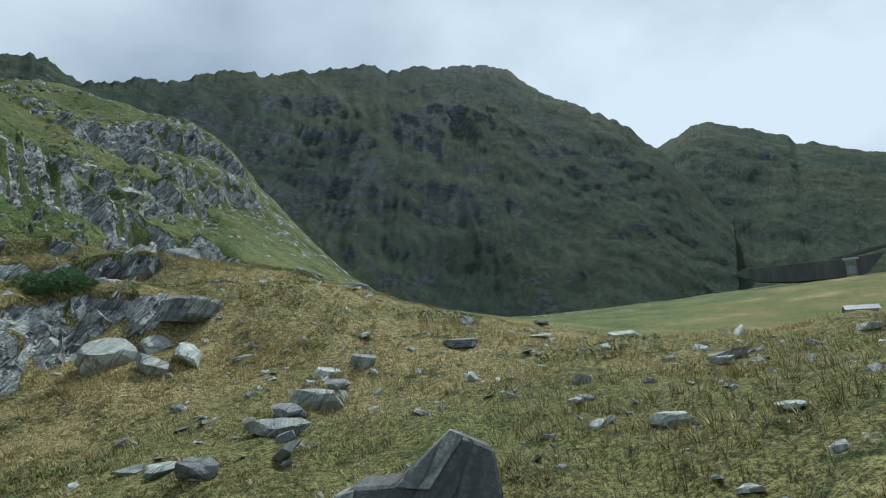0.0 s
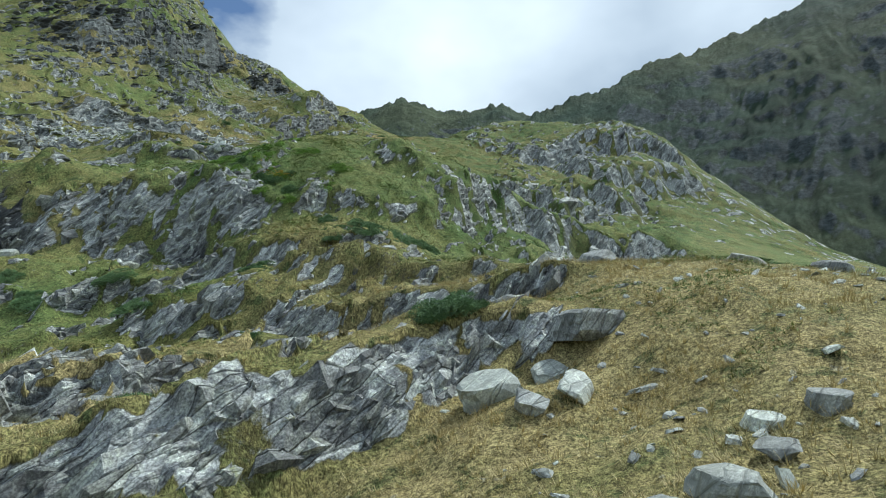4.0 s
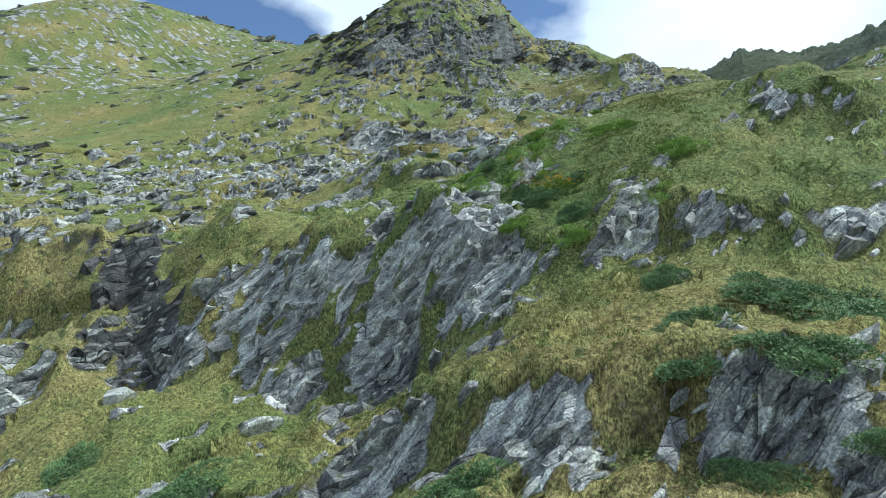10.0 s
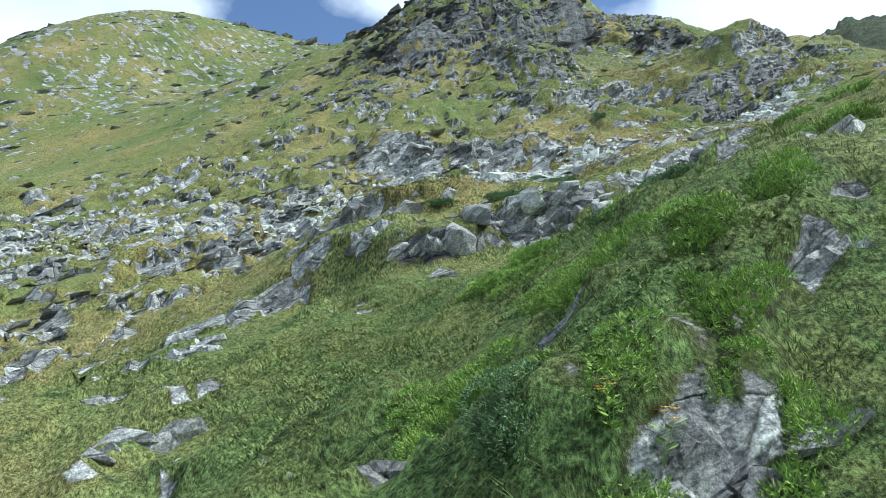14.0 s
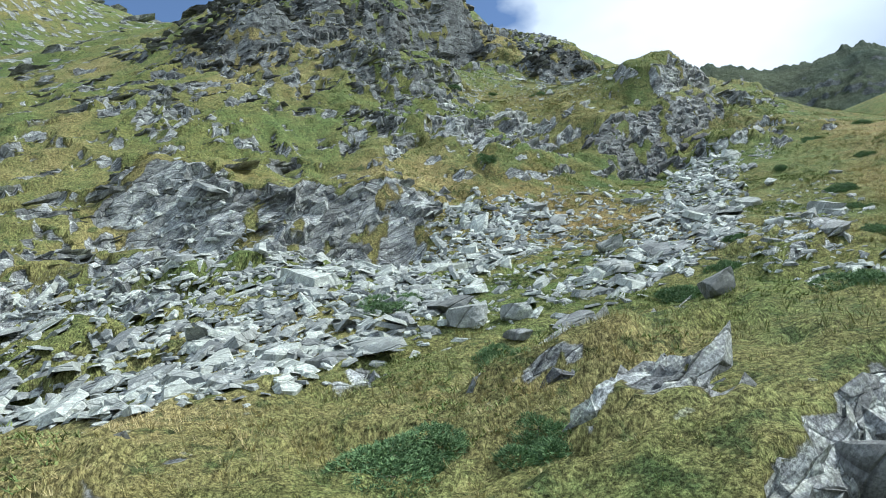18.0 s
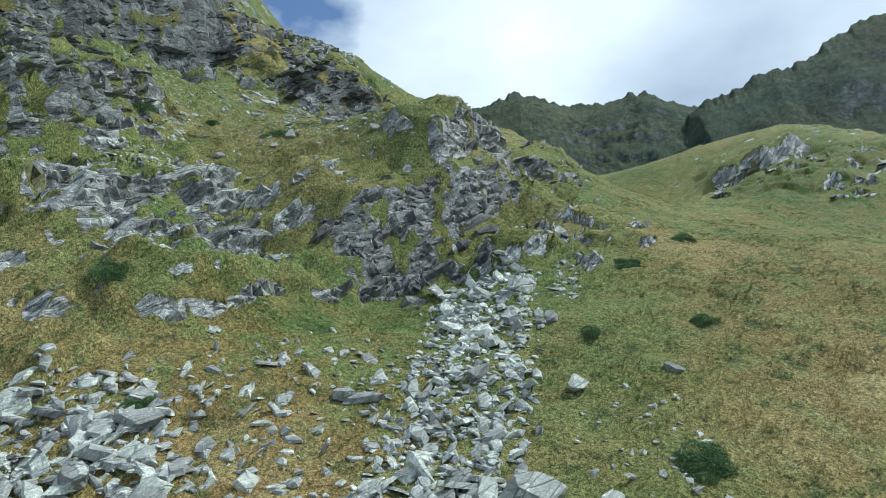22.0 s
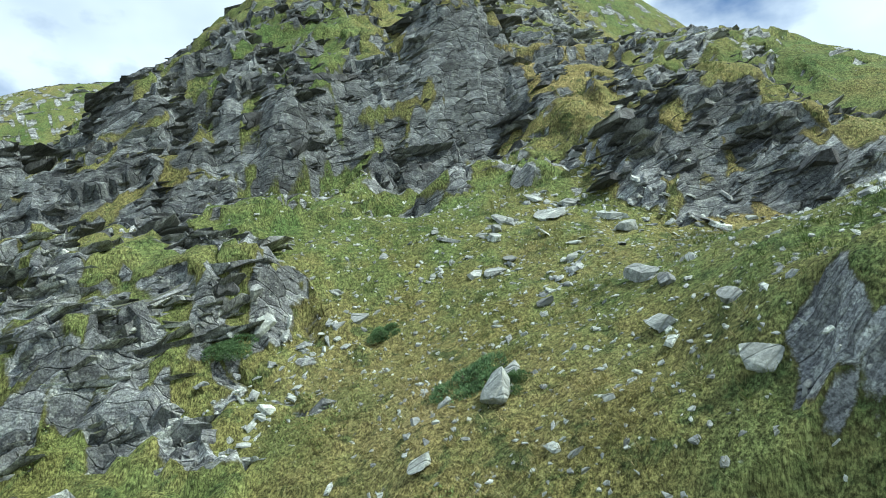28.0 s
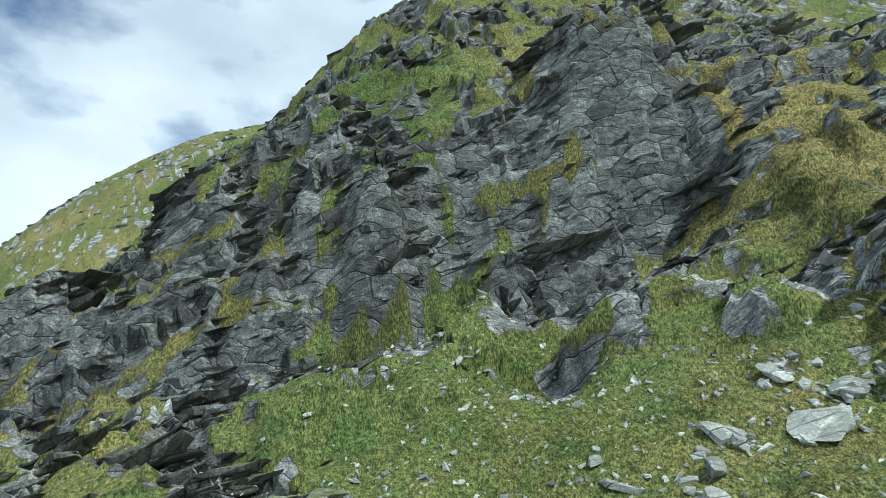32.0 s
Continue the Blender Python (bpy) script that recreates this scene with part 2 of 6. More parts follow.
def turf_colour(t):
    """Mountain turf: green, olive, straw and heather brown in patches, with a tussocky grain."""
    whole = place(t)
    wide = noise_node(t, 0.13, 5.0, 0.6, whole)
    mid = noise_node(t, 0.9, 6.0, 0.65, whole)
    small = noise_node(t, 4.5, 6.0, 0.7, whole)
    blade = noise_node(t, 30.0, 4.0, 0.75, place(t, (1, 1, 0.25)))
    dry = attribute(t, "dry")
    key = t.nodes.new("ShaderNodeMath")
    key.operation = "MULTIPLY_ADD"
    t.links.new(mix(t, 0.55, mid, small), key.inputs[0])
    key.inputs[1].default_value = 0.8
    shift_ = t.nodes.new("ShaderNodeMath")
    shift_.operation = "SUBTRACT"
    t.links.new(dry, shift_.inputs[0])
    shift_.inputs[1].default_value = 0.4
    t.links.new(shift_.outputs[0], key.inputs[2])
    c = ramp(t, key.outputs[0], (0.06, (0.06, 0.105, 0.028)), (0.3, (0.108, 0.148, 0.046)), (0.5, (0.14, 0.155, 0.052)), (0.7, (0.195, 0.18, 0.07)), (0.92, (0.31, 0.262, 0.118)))
    c = mix(t, ramp(t, wide, (0.5, 0.0), (0.7, 0.45)), c, (0.14, 0.13, 0.03))
    c = mix(t, mix(t, 1.0, ramp(t, mid, (0.42, 0.0), (0.54, 0.95)), attribute(t, "heath"), "MULTIPLY"), c, (0.2, 0.118, 0.042))
    tuft = noise_node(t, 1.6, 7.0, 0.7, whole, 0.6)
    c = mix(t, ramp(t, tuft, (0.54, 0.0), (0.62, 0.75)), c, (0.032, 0.062, 0.018))
    speck = noise_node(t, 3.4, 3.0, 0.55, place(t, (1, 1, 1), (0, 0, 40)))
    c = mix(t, ramp(t, speck, (0.7, 0.0), (0.72, 0.35)), c, (0.3, 0.315, 0.29))
    c = mix(t, 0.06, c, (0.21, 0.18, 0.14))
    c = mix(t, 0.9, c, ramp(t, noise_node(t, 11.0, 4.0, 0.7, whole), (0.4, 0.5), (0.6, 1.5)), "MULTIPLY")
    c = mix(t, 0.85, c, ramp(t, blade, (0.39, 0.25), (0.61, 1.75)), "MULTIPLY")
    h = mix(t, 0.5, small, blade)
    return c, h


def ground_material(name):
    m, t, p = material(name)
    rc, rh = rock_colour(t)
    gc, gh = turf_colour(t)
    edge = mix(t, 0.28, attribute(t, "rock"), noise_node(t, 6.0, 6.0, 0.7, place(t)))
    f = ramp(t, edge, (0.44, 0.0), (0.52, 1.0))
    soil = ramp(t, edge, (0.36, 0.0), (0.45, 0.55))
    # the rock of the great cliff is darker
    rc = mix(t, attribute(t, "dark"), rc, mix(t, 1.0, rc, (0.5, 0.51, 0.52), "MULTIPLY"))
    # the wet black wall: water streaks run down the rock
    run = mix(t, 0.4, attribute(t, "wet"), noise_node(t, 1.0, 6.0, 0.65, place(t, (1.6, 1.6, 0.3))))
    damp = ramp(t, run, (0.5, 0.0), (0.58, 1.0))
    rc = mix(t, damp, rc, mix(t, 0.85, rc, (0.07, 0.07, 0.08), "MULTIPLY"))
    t.links.new(ramp(t, damp, (0.0, 0.9), (1.0, 0.45)), p.inputs["Roughness"])
    t.links.new(mix(t, f, mix(t, soil, gc, (0.05, 0.042, 0.02)), rc), p.inputs["Base Color"])
    t.links.new(bump(t, mix(t, f, gh, rh), 1.0, 0.08), p.inputs["Normal"])
    p.inputs["Roughness"].default_value = 0.9
    p.inputs["Specular IOR Level"].default_value = 0.08
    return m


def stone_material(name, pale=1.0, plain=0.45, moss=0.0, tones=(0.55, 0.95, 1.4)):
    m, t, p = material(name)
    c, h = rock_colour(t, pale)
    info = t.nodes.new("ShaderNodeObjectInfo")
    geo = t.nodes.new("ShaderNodeNewGeometry")
    both = t.nodes.new("ShaderNodeMath")
    both.operation = "FRACT"
    add = t.nodes.new("ShaderNodeMath")
    t.links.new(info.outputs["Random"], add.inputs[0])
    t.links.new(geo.outputs["Random Per Island"], add.inputs[1])
    t.links.new(add.outputs[0], both.inputs[0])
    tone = ramp(t, both.outputs[0], (0.0, (tones[0], tones[0], tones[0] * 1.03)), (0.5, (tones[1], tones[1], tones[1] * 0.98)), (1.0, (tones[2], tones[2] * 1.01, tones[2] * 0.95)))
    if plain:
        c = mix(t, plain, c, (0.31 * pale, 0.332 * pale, 0.305 * pale))
    if moss:
        c = mossy(t, c, moss)
    t.links.new(mix(t, 1.0, c, tone, "MULTIPLY"), p.inputs["Base Color"])
    t.links.new(bump(t, h, 0.9, 0.08), p.inputs["Normal"])
    p.inputs["Roughness"].default_value = 0.75
    return m


def mountain_material(name):
    m, t, p = material(name)
    whole = place(t)
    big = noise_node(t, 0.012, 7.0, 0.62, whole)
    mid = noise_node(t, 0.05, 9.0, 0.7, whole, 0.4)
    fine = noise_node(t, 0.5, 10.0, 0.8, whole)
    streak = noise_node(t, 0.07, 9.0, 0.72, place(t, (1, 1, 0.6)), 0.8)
    # cloud shade and blue distance haze are put into these dark, bluish colours
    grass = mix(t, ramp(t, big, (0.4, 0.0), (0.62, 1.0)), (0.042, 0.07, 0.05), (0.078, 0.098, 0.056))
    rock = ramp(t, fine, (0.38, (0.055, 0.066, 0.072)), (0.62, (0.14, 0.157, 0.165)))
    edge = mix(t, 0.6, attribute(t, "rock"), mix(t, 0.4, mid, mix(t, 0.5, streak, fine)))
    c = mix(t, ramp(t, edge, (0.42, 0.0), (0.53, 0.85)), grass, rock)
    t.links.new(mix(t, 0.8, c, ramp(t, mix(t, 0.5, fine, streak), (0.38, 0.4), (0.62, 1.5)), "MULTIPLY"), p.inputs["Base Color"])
    t.links.new(bump(t, mix(t, 0.4, mid, streak), 0.8, 1.6, bump(t, fine, 1.0, 2.0)), p.inputs["Normal"])
    p.inputs["Roughness"].default_value = 0.95
    p.inputs["Specular IOR Level"].default_value = 0.1
    return m


GROUND = ground_material("turf_and_schist")
STONE = stone_material("pale_schist", 1.0)
SCREE = stone_material("pale_scree_schist", 1.25, 0.45, 0.0, (0.6, 1.0, 1.35))
DARK_STONE = stone_material("grey_schist", 0.75, 0.2)
RIBS = stone_material("ribbed_schist", 0.9, 0.0, 0.65, (0.6, 0.9, 1.25))
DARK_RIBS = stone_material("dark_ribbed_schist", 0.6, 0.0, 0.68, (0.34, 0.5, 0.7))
WET = stone_material("wet_black_schist", 0.12, 0.6, 0.0, (0.5, 0.7, 1.2))
SLATE = stone_material("dark_slate", 0.22, 0.75, 0.0, (0.9, 1.0, 1.05))
MOUNTAIN = mountain_material("shaded_hazy_slopes")

# ---------------------------------------------------------------- relief
def hashed(ix, iy, iz=0, seed=0):
    """A repeatable random number from 0 to 1 for whole-number cells."""
    n = (ix * 374761393 + iy * 668265263 + iz * 2147483647 + seed * 974711 + 1013904223) & 0xFFFFFFFF
    n = ((n ^ (n >> 13)) * 1274126177) & 0xFFFFFFFF
    n = ((n ^ (n >> 16)) * 2246822519) & 0xFFFFFFFF
    return (n ^ (n >> 15)) / 4294967295.0


def smooth(s, a=0.0, b=1.0):
    s = np.clip((s - a) / (b - a), 0, 1)
    return s * s * (3 - 2 * s)


def ripple(x, y, seed=0):
    """Smooth noise from -1 to 1 over the plan."""
    fx, fy = np.floor(x), np.floor(y)
    ix, iy = fx.astype(np.int64), fy.astype(np.int64)
    u, v = x - fx, y - fy
    su, sv = u * u * u * (u * (6 * u - 15) + 10), v * v * v * (v * (6 * v - 15) + 10)
    out = 0
    for dx, dy in ((0, 0), (1, 0), (0, 1), (1, 1)):
        a = hashed(ix + dx, iy + dy, 0, seed) * 6.2832
        g = np.cos(a) * (u - dx) + np.sin(a) * (v - dy)
        out = out + g * (su if dx else 1 - su) * (sv if dy else 1 - sv)
    return out * 1.5


def rough(x, y, size, octaves=4, seed=0, gain=0.5):
    """Noise of several sizes, the largest of the given size."""
    out, amp = 0, 1.0
    for n in range(octaves):
        out = out + amp * ripple(x / size + 17.3 * n, y / size - 9.1 * n, seed + n)
        size, amp = size * 0.5, amp * gain
    return out


def along(x, y, line):
    """Signed distance from a line on the plan (positive to its left) and how far a place lies past its ends."""
    best = np.full(np.shape(x), 1e9)
    side, past = np.zeros(np.shape(x)), np.zeros(np.shape(x))
    for n, ((ax, ay), (bx, by)) in enumerate(zip(line, line[1:])):
        dx, dy = bx - ax, by - ay
        size = math.hypot(dx, dy)
        s = ((x - ax) * dx + (y - ay) * dy) / size**2
        off = (dx * (y - ay) - dy * (x - ax)) / size
        c = np.clip(s, 0, 1)
        far = np.hypot(x - ax - c * dx, y - ay - c * dy)
        near = far < best
        best = np.where(near, far, best)
        side = np.where(near, np.where(off >= 0, 1, -1) * np.minimum(np.abs(off), far), side)
        out = np.zeros(np.shape(x))
        if n == 0:
            out = np.maximum(out, -s * size)
        if n == len(line) - 2:
            out = np.maximum(out, (s - 1) * size)
        past = np.where(near, np.maximum(out, 0), past)
    return side, past


SWELLS, LEDGES, KNOBS = [], [], []


def swell(x, y, height, radius):
    """A broad rise or hollow of the ground."""
    SWELLS.append((x, y, height, radius))


def ledge(line, drop, width=0.5, above=6.0, below=5.0, wander=0.8):
    """A rock step along a line; the high side is to its left."""
    LEDGES.append((line, drop, width, above, below, wander))


def knob(x, y, height, length, width, turn, flat=2.0):
    """A rock hump with steep sides."""
    KNOBS.append((x, y, height, length, width, math.radians(turn), flat))


# the cliff band under the green shelf, and the wet black wall at its lower end
ledge([(-30, 29.0), (-25.4, 30.8), (-22.4, 32.2), (-20.9, 32.9)], 3.8, 0.5, 6, 6)
ledge([(-20.4, 31.2), (-17.0, 31.6), (-13.5, 32.2), (-10.4, 31.9)], 3.3, 0.6, 5, 4, 0.8)
ledge([(-31.0, 25.2), (-26.5, 27.0), (-23.5, 28.6)], 1.8, 0.6, 4, 4, 0.9)
ledge([(-9.8, 31.9), (-7.8, 31.8), (-5.4, 32.5), (-3.0, 33.3), (0.6, 34.1)], 1.2, 0.5, 4, 3, 0.9)
# the tilted slab and the little walls on the first meadow
ledge([(-5.5, 6.8), (-2.2, 9.4), (0.9, 11.2), (2.0, 11.6)], 1.7, 0.9, 5, 4, 0.4)
ledge([(-8.5, 20.8), (-6.0, 20.6), (-3.8, 18.6), (-2.0, 17.5), (0.2, 16.8), (1.9, 16.6), (3.2, 16.2)], 1.1, 0.3, 4, 3, 0.3)
ledge([(-2.5, 21.2), (0.5, 19.9), (2.5, 19.6)], 0.8, 0.35, 4, 3, 0.4)
ledge([(-7.5, 13.4), (-5.0, 15.0), (-3.4, 15.6)], 1.1, 0.4, 3, 3, 0.4)
ledge([(-5.0, 27.4), (-3.8, 27.9), (-1.7, 26.4)], 1.6, 0.3, 4, 3, 0.3)
ledge([(-13, 25.0), (-9.5, 26.8), (-6.3, 27.8)], 1.1, 0.4, 4, 3)
# the row of upright rocks beside the path
ledge([(-19.5, 42.0), (-16.8, 43.2), (-15.4, 45.0), (-14.0, 46.2), (-12.9, 48.2), (-12.3, 49.6), (-11.4, 51.0), (-10.3, 52.2)], 1.2, 0.4, 4, 3.5, 0.4)
ledge([(-22, 44.5), (-19.5, 45.2), (-17.6, 46.8)], 1.0, 0.4, 4, 3)
# grey wall above the scree
ledge([(-34.0, 60.4), (-31.0, 62.2), (-28.2, 64.0), (-25.4, 66.2)], 3.8, 0.8, 6, 4, 0.5)
# the tilted slabs at the scree's head
ledge([(-17.2, 78.6), (-15.2, 81.2), (-13.2, 83.4), (-11.8, 85.0)], 3.9, 0.9, 6, 3, 0.3)
ledge([(-16.4, 83.2), (-15.0, 83.8), (-13.2, 86.4), (-12.3, 90.0)], 2.2, 0.6, 5, 3, 0.4)
ledge([(-28.0, 75.4), (-24.6, 76.9), (-21.2, 78.3)], 0.5, 0.5, 4, 3)
ledge([(-33.2, 76.6), (-30.4, 78.8), (-28.9, 80.8), (-29.2, 83.6)], 1.6, 0.6, 5, 3, 0.4)
# the great cliff
ledge([(-43.6, 75.0), (-40.6, 79.6), (-38.4, 83.2), (-36.6, 86.6), (-34.8, 90.2), (-33.2, 94.2)], 4.2, 0.9, 5, 5, 0.8)
ledge([(-42.4, 81.0), (-39.4, 84.2), (-37.2, 87.2), (-34.8, 90.8), (-33.2, 94.6)], 3.6, 0.9, 5, 4, 0.8)
# rocks of the spur across the hollow
ledge([(2.6, 38.0), (5.0, 40.4), (9.0, 42.8), (13.5, 44.6), (22.0, 46.5)], 3.6, 1.1, 7, 4, 1.2)
ledge([(9.0, 50.0), (14.0, 52.5), (18.0, 56.5), (25.5, 63.0)], 3.0, 1.0, 7, 4, 1.6)
ledge([(15.0, 72.8), (24.0, 81.0), (31.6, 82.5), (37.0, 80.0)], 4.0, 1.2, 8, 5, 2.0)
ledge([(20.0, 66.0), (28.0, 69.0), (37.0, 72.5)], 3.4, 1.2, 8, 5, 1.6)
ledge([(9.5, 115), (13.0, 114), (17.5, 117)], 3.5, 1.0, 8, 5)
# the dark crag on the skyline, and the summit
knob(-23.9, 95.5, 3.3, 3.0, 2.2, 20, 3.0)
knob(-20.8, 97.4, 2.6, 3.6, 2.2, 20, 2.5)
knob(-46.5, 110.0, 6.0, 10.0, 6.0, 150, 1.3)
knob(-51.0, 124.5, 3.0, 5.0, 4.0, 150, 1.3)
swell(-200, -20, 1.0, 90)
swell(-200, 50, 3.5, 90)
swell(-200, 120, -0.7, 90)
swell(-200, 190, -2.5, 90)
swell(-130, -90, -0.4, 90)
swell(-130, -20, -0.3, 90)
swell(-130, 50, 7.5, 90)
swell(-130, 120, 9.1, 90)
swell(-130, 190, 2.4, 90)
swell(-60, -90, 0.3, 90)
swell(-60, -20, -1.3, 90)
swell(-60, 50, 2.0, 90)
swell(-60, 120, 6.6, 90)
swell(-60, 190, 1.6, 90)
swell(10, -90, 1.1, 90)
swell(10, -20, -0.4, 90)
swell(10, 50, -1.3, 90)
swell(10, 120, 2.0, 90)
swell(10, 190, -2.1, 90)
swell(80, -90, -1.0, 90)
swell(80, -20, -5.9, 90)
swell(80, 50, -7.2, 90)
swell(80, 120, 2.2, 90)
swell(80, 190, 6.7, 90)
swell(150, -90, 1.7, 90)
swell(150, -20, 9.8, 90)
swell(150, 50, 9.9, 90)
swell(150, 120, -1.3, 90)
swell(150, 190, 3.8, 90)
swell(-130, -8, 0.2, 40)
swell(-130, 24, 0.7, 40)
swell(-130, 56, 7.5, 40)
swell(-130, 88, 22.4, 40)
swell(-130, 120, 6.5, 40)
swell(-130, 152, 3.9, 40)
swell(-98, -8, 0.9, 40)
swell(-98, 24, -5.7, 40)
swell(-98, 56, -5.6, 40)
swell(-98, 120, -3.5, 40)
swell(-98, 152, 7.2, 40)
swell(-66, -8, 0.8, 40)
swell(-66, 24, -0.7, 40)
swell(-66, 56, -2.1, 40)
swell(-66, 120, 0.2, 40)
swell(-66, 152, 6.3, 40)
swell(-34, -8, 0.5, 40)
swell(-34, 24, -0.3, 40)
swell(-34, 56, -0.7, 40)
swell(-34, 88, 0.3, 40)
swell(-34, 120, 2.5, 40)
swell(-34, 152, 5.4, 40)
swell(-2, -40, 1.7, 40)
swell(-2, -8, 1.4, 40)
swell(-2, 24, -0.8, 40)
swell(-2, 56, -1.6, 40)
swell(-2, 88, -1.4, 40)
swell(-2, 120, -2.2, 40)
swell(-2, 152, -1.2, 40)
swell(30, -40, 2.6, 40)
swell(30, -8, 3.4, 40)
swell(30, 56, -1.7, 40)
swell(30, 88, 0.4, 40)
swell(30, 120, -0.9, 40)
swell(30, 152, 5.7, 40)
swell(62, 24, -0.7, 40)
swell(62, 56, 3.4, 40)
swell(62, 88, 3.6, 40)
swell(62, 120, -7.3, 40)
swell(62, 152, 6.7, 40)
swell(-86, 16, 0.5, 20)
swell(-86, 32, 0.8, 20)
swell(-86, 64, 4.5, 20)
swell(-86, 80, -6.7, 20)
swell(-86, 96, -4.4, 20)
swell(-86, 112, 2.6, 20)
swell(-86, 128, -0.8, 20)
swell(-70, 16, 1.6, 20)
swell(-70, 32, 5.1, 20)
swell(-70, 48, -2.3, 20)
swell(-70, 64, -2.2, 20)
swell(-70, 80, 8.0, 20)
swell(-70, 96, 5.2, 20)
swell(-70, 112, 0.7, 20)
swell(-70, 128, -2.5, 20)
swell(-54, 0, 0.3, 20)
swell(-54, 16, 1.6, 20)
swell(-54, 32, 1.8, 20)
swell(-54, 48, 1.3, 20)
swell(-54, 64, 1.4, 20)
swell(-54, 80, -4.8, 20)
swell(-54, 96, -3.7, 20)
swell(-54, 112, 6.6, 20)
swell(-54, 128, 15.3, 20)
swell(-38, 32, -0.8, 20)
swell(-38, 48, -1.2, 20)
swell(-38, 64, -0.6, 20)
swell(-38, 80, 0.7, 20)
swell(-38, 96, 2.1, 20)
swell(-38, 112, -6.6, 20)
swell(-38, 128, -2.4, 20)
swell(-22, 0, -0.9, 20)
swell(-22, 16, -2.2, 20)
swell(-22, 32, -0.8, 20)
swell(-22, 48, 0.3, 20)
swell(-22, 64, -1.7, 20)
swell(-22, 80, -0.9, 20)
swell(-22, 96, 3.9, 20)
swell(-22, 112, 1.3, 20)
swell(-22, 128, -6.8, 20)
swell(-6, 0, -0.2, 20)
swell(-6, 16, -1.3, 20)
swell(-6, 48, 1.3, 20)
swell(-6, 80, 0.3, 20)
swell(-6, 96, 0.7, 20)
swell(-6, 112, -4.5, 20)
swell(-6, 128, -3.6, 20)
swell(10, -16, 2.3, 20)
swell(10, 32, -0.5, 20)
swell(10, 48, -0.9, 20)
swell(10, 64, 0.3, 20)
swell(10, 80, -0.6, 20)
swell(10, 96, -1.0, 20)
swell(10, 112, -5.7, 20)
swell(10, 128, 1.7, 20)
swell(26, -16, 3.3, 20)
swell(26, 0, 1.4, 20)
swell(26, 16, -0.4, 20)
swell(26, 32, -1.2, 20)
swell(26, 48, -1.2, 20)
swell(26, 64, 0.7, 20)
swell(26, 80, -0.6, 20)
swell(26, 96, 1.9, 20)
swell(26, 112, -2.0, 20)
swell(26, 128, 7.0, 20)
swell(42, 16, 1.3, 20)
swell(42, 32, 1.8, 20)
swell(42, 48, -1.0, 20)
swell(42, 64, -3.2, 20)
swell(42, 80, 2.0, 20)
swell(42, 96, 9.2, 20)
swell(42, 112, 0.6, 20)
swell(42, 128, -0.7, 20)
swell(-55, 39, 0.2, 11)
swell(-55, 48, -0.6, 11)
swell(-55, 57, 1.1, 11)
swell(-55, 66, 0.7, 11)
swell(-55, 75, -0.7, 11)
swell(-55, 84, 2.7, 11)
swell(-55, 93, -1.3, 11)
swell(-55, 102, -1.3, 11)
swell(-55, 111, -1.8, 11)
swell(-46, 12, 0.4, 11)
swell(-46, 21, 0.3, 11)
swell(-46, 30, -2.4, 11)
swell(-46, 39, -0.8, 11)
swell(-46, 48, -2.0, 11)
swell(-46, 57, -0.2, 11)
swell(-46, 66, 0.6, 11)
swell(-46, 75, 1.2, 11)
swell(-46, 84, 3.5, 11)
swell(-46, 93, 11.3, 11)
swell(-46, 102, 1.6, 11)
swell(-46, 111, 0.7, 11)
swell(-37, 30, -0.6, 11)
swell(-37, 39, 1.5, 11)
swell(-37, 48, -0.7, 11)
swell(-37, 57, 1.3, 11)
swell(-37, 75, 1.9, 11)
swell(-37, 84, -0.8, 11)
swell(-37, 93, -0.8, 11)
swell(-37, 102, -0.8, 11)
swell(-37, 111, -3.1, 11)
swell(-28, 12, -0.7, 11)
swell(-28, 30, 0.7, 11)
swell(-28, 39, -1.5, 11)
swell(-28, 48, -1.2, 11)
swell(-28, 57, 1.2, 11)
swell(-28, 66, -4.0, 11)
swell(-28, 75, 1.6, 11)
swell(-28, 93, -3.0, 11)
swell(-28, 102, 0.8, 11)
swell(-28, 111, 5.4, 11)
swell(-19, 12, -2.3, 11)
swell(-19, 21, -1.1, 11)
swell(-19, 30, -0.3, 11)
swell(-19, 48, 1.6, 11)
swell(-19, 57, -2.1, 11)
swell(-19, 66, 1.5, 11)
swell(-19, 75, -3.1, 11)
swell(-19, 84, 0.8, 11)
swell(-19, 93, -1.3, 11)
swell(-19, 102, -1.1, 11)
swell(-19, 111, 1.9, 11)
swell(-10, -6, -0.5, 11)
swell(-10, 12, 0.6, 11)
swell(-10, 21, 0.6, 11)
swell(-10, 30, -1.0, 11)
swell(-10, 39, 1.0, 11)
swell(-10, 48, -0.5, 11)
swell(-10, 57, 1.5, 11)
swell(-10, 66, 0.8, 11)
swell(-10, 75, -2.0, 11)
swell(-10, 93, 1.4, 11)
swell(-10, 102, 3.1, 11)
swell(-10, 111, -1.4, 11)
swell(-1, 3, -1.0, 11)
swell(-1, 12, -1.1, 11)
swell(-1, 21, 0.7, 11)
swell(-1, 30, -1.4, 11)
swell(-1, 39, 4.4, 11)
swell(-1, 48, 0.6, 11)
swell(-1, 57, 0.4, 11)
swell(-1, 66, -2.4, 11)
swell(-1, 75, 3.8, 11)
swell(-1, 84, -1.2, 11)
swell(-1, 93, -1.8, 11)
swell(-1, 102, -1.2, 11)
swell(-1, 111, -0.6, 11)
swell(8, -6, 1.2, 11)
swell(8, 3, -0.2, 11)
swell(8, 12, 1.4, 11)
swell(8, 21, 1.8, 11)
swell(8, 30, -2.6, 11)
swell(8, 39, -0.3, 11)
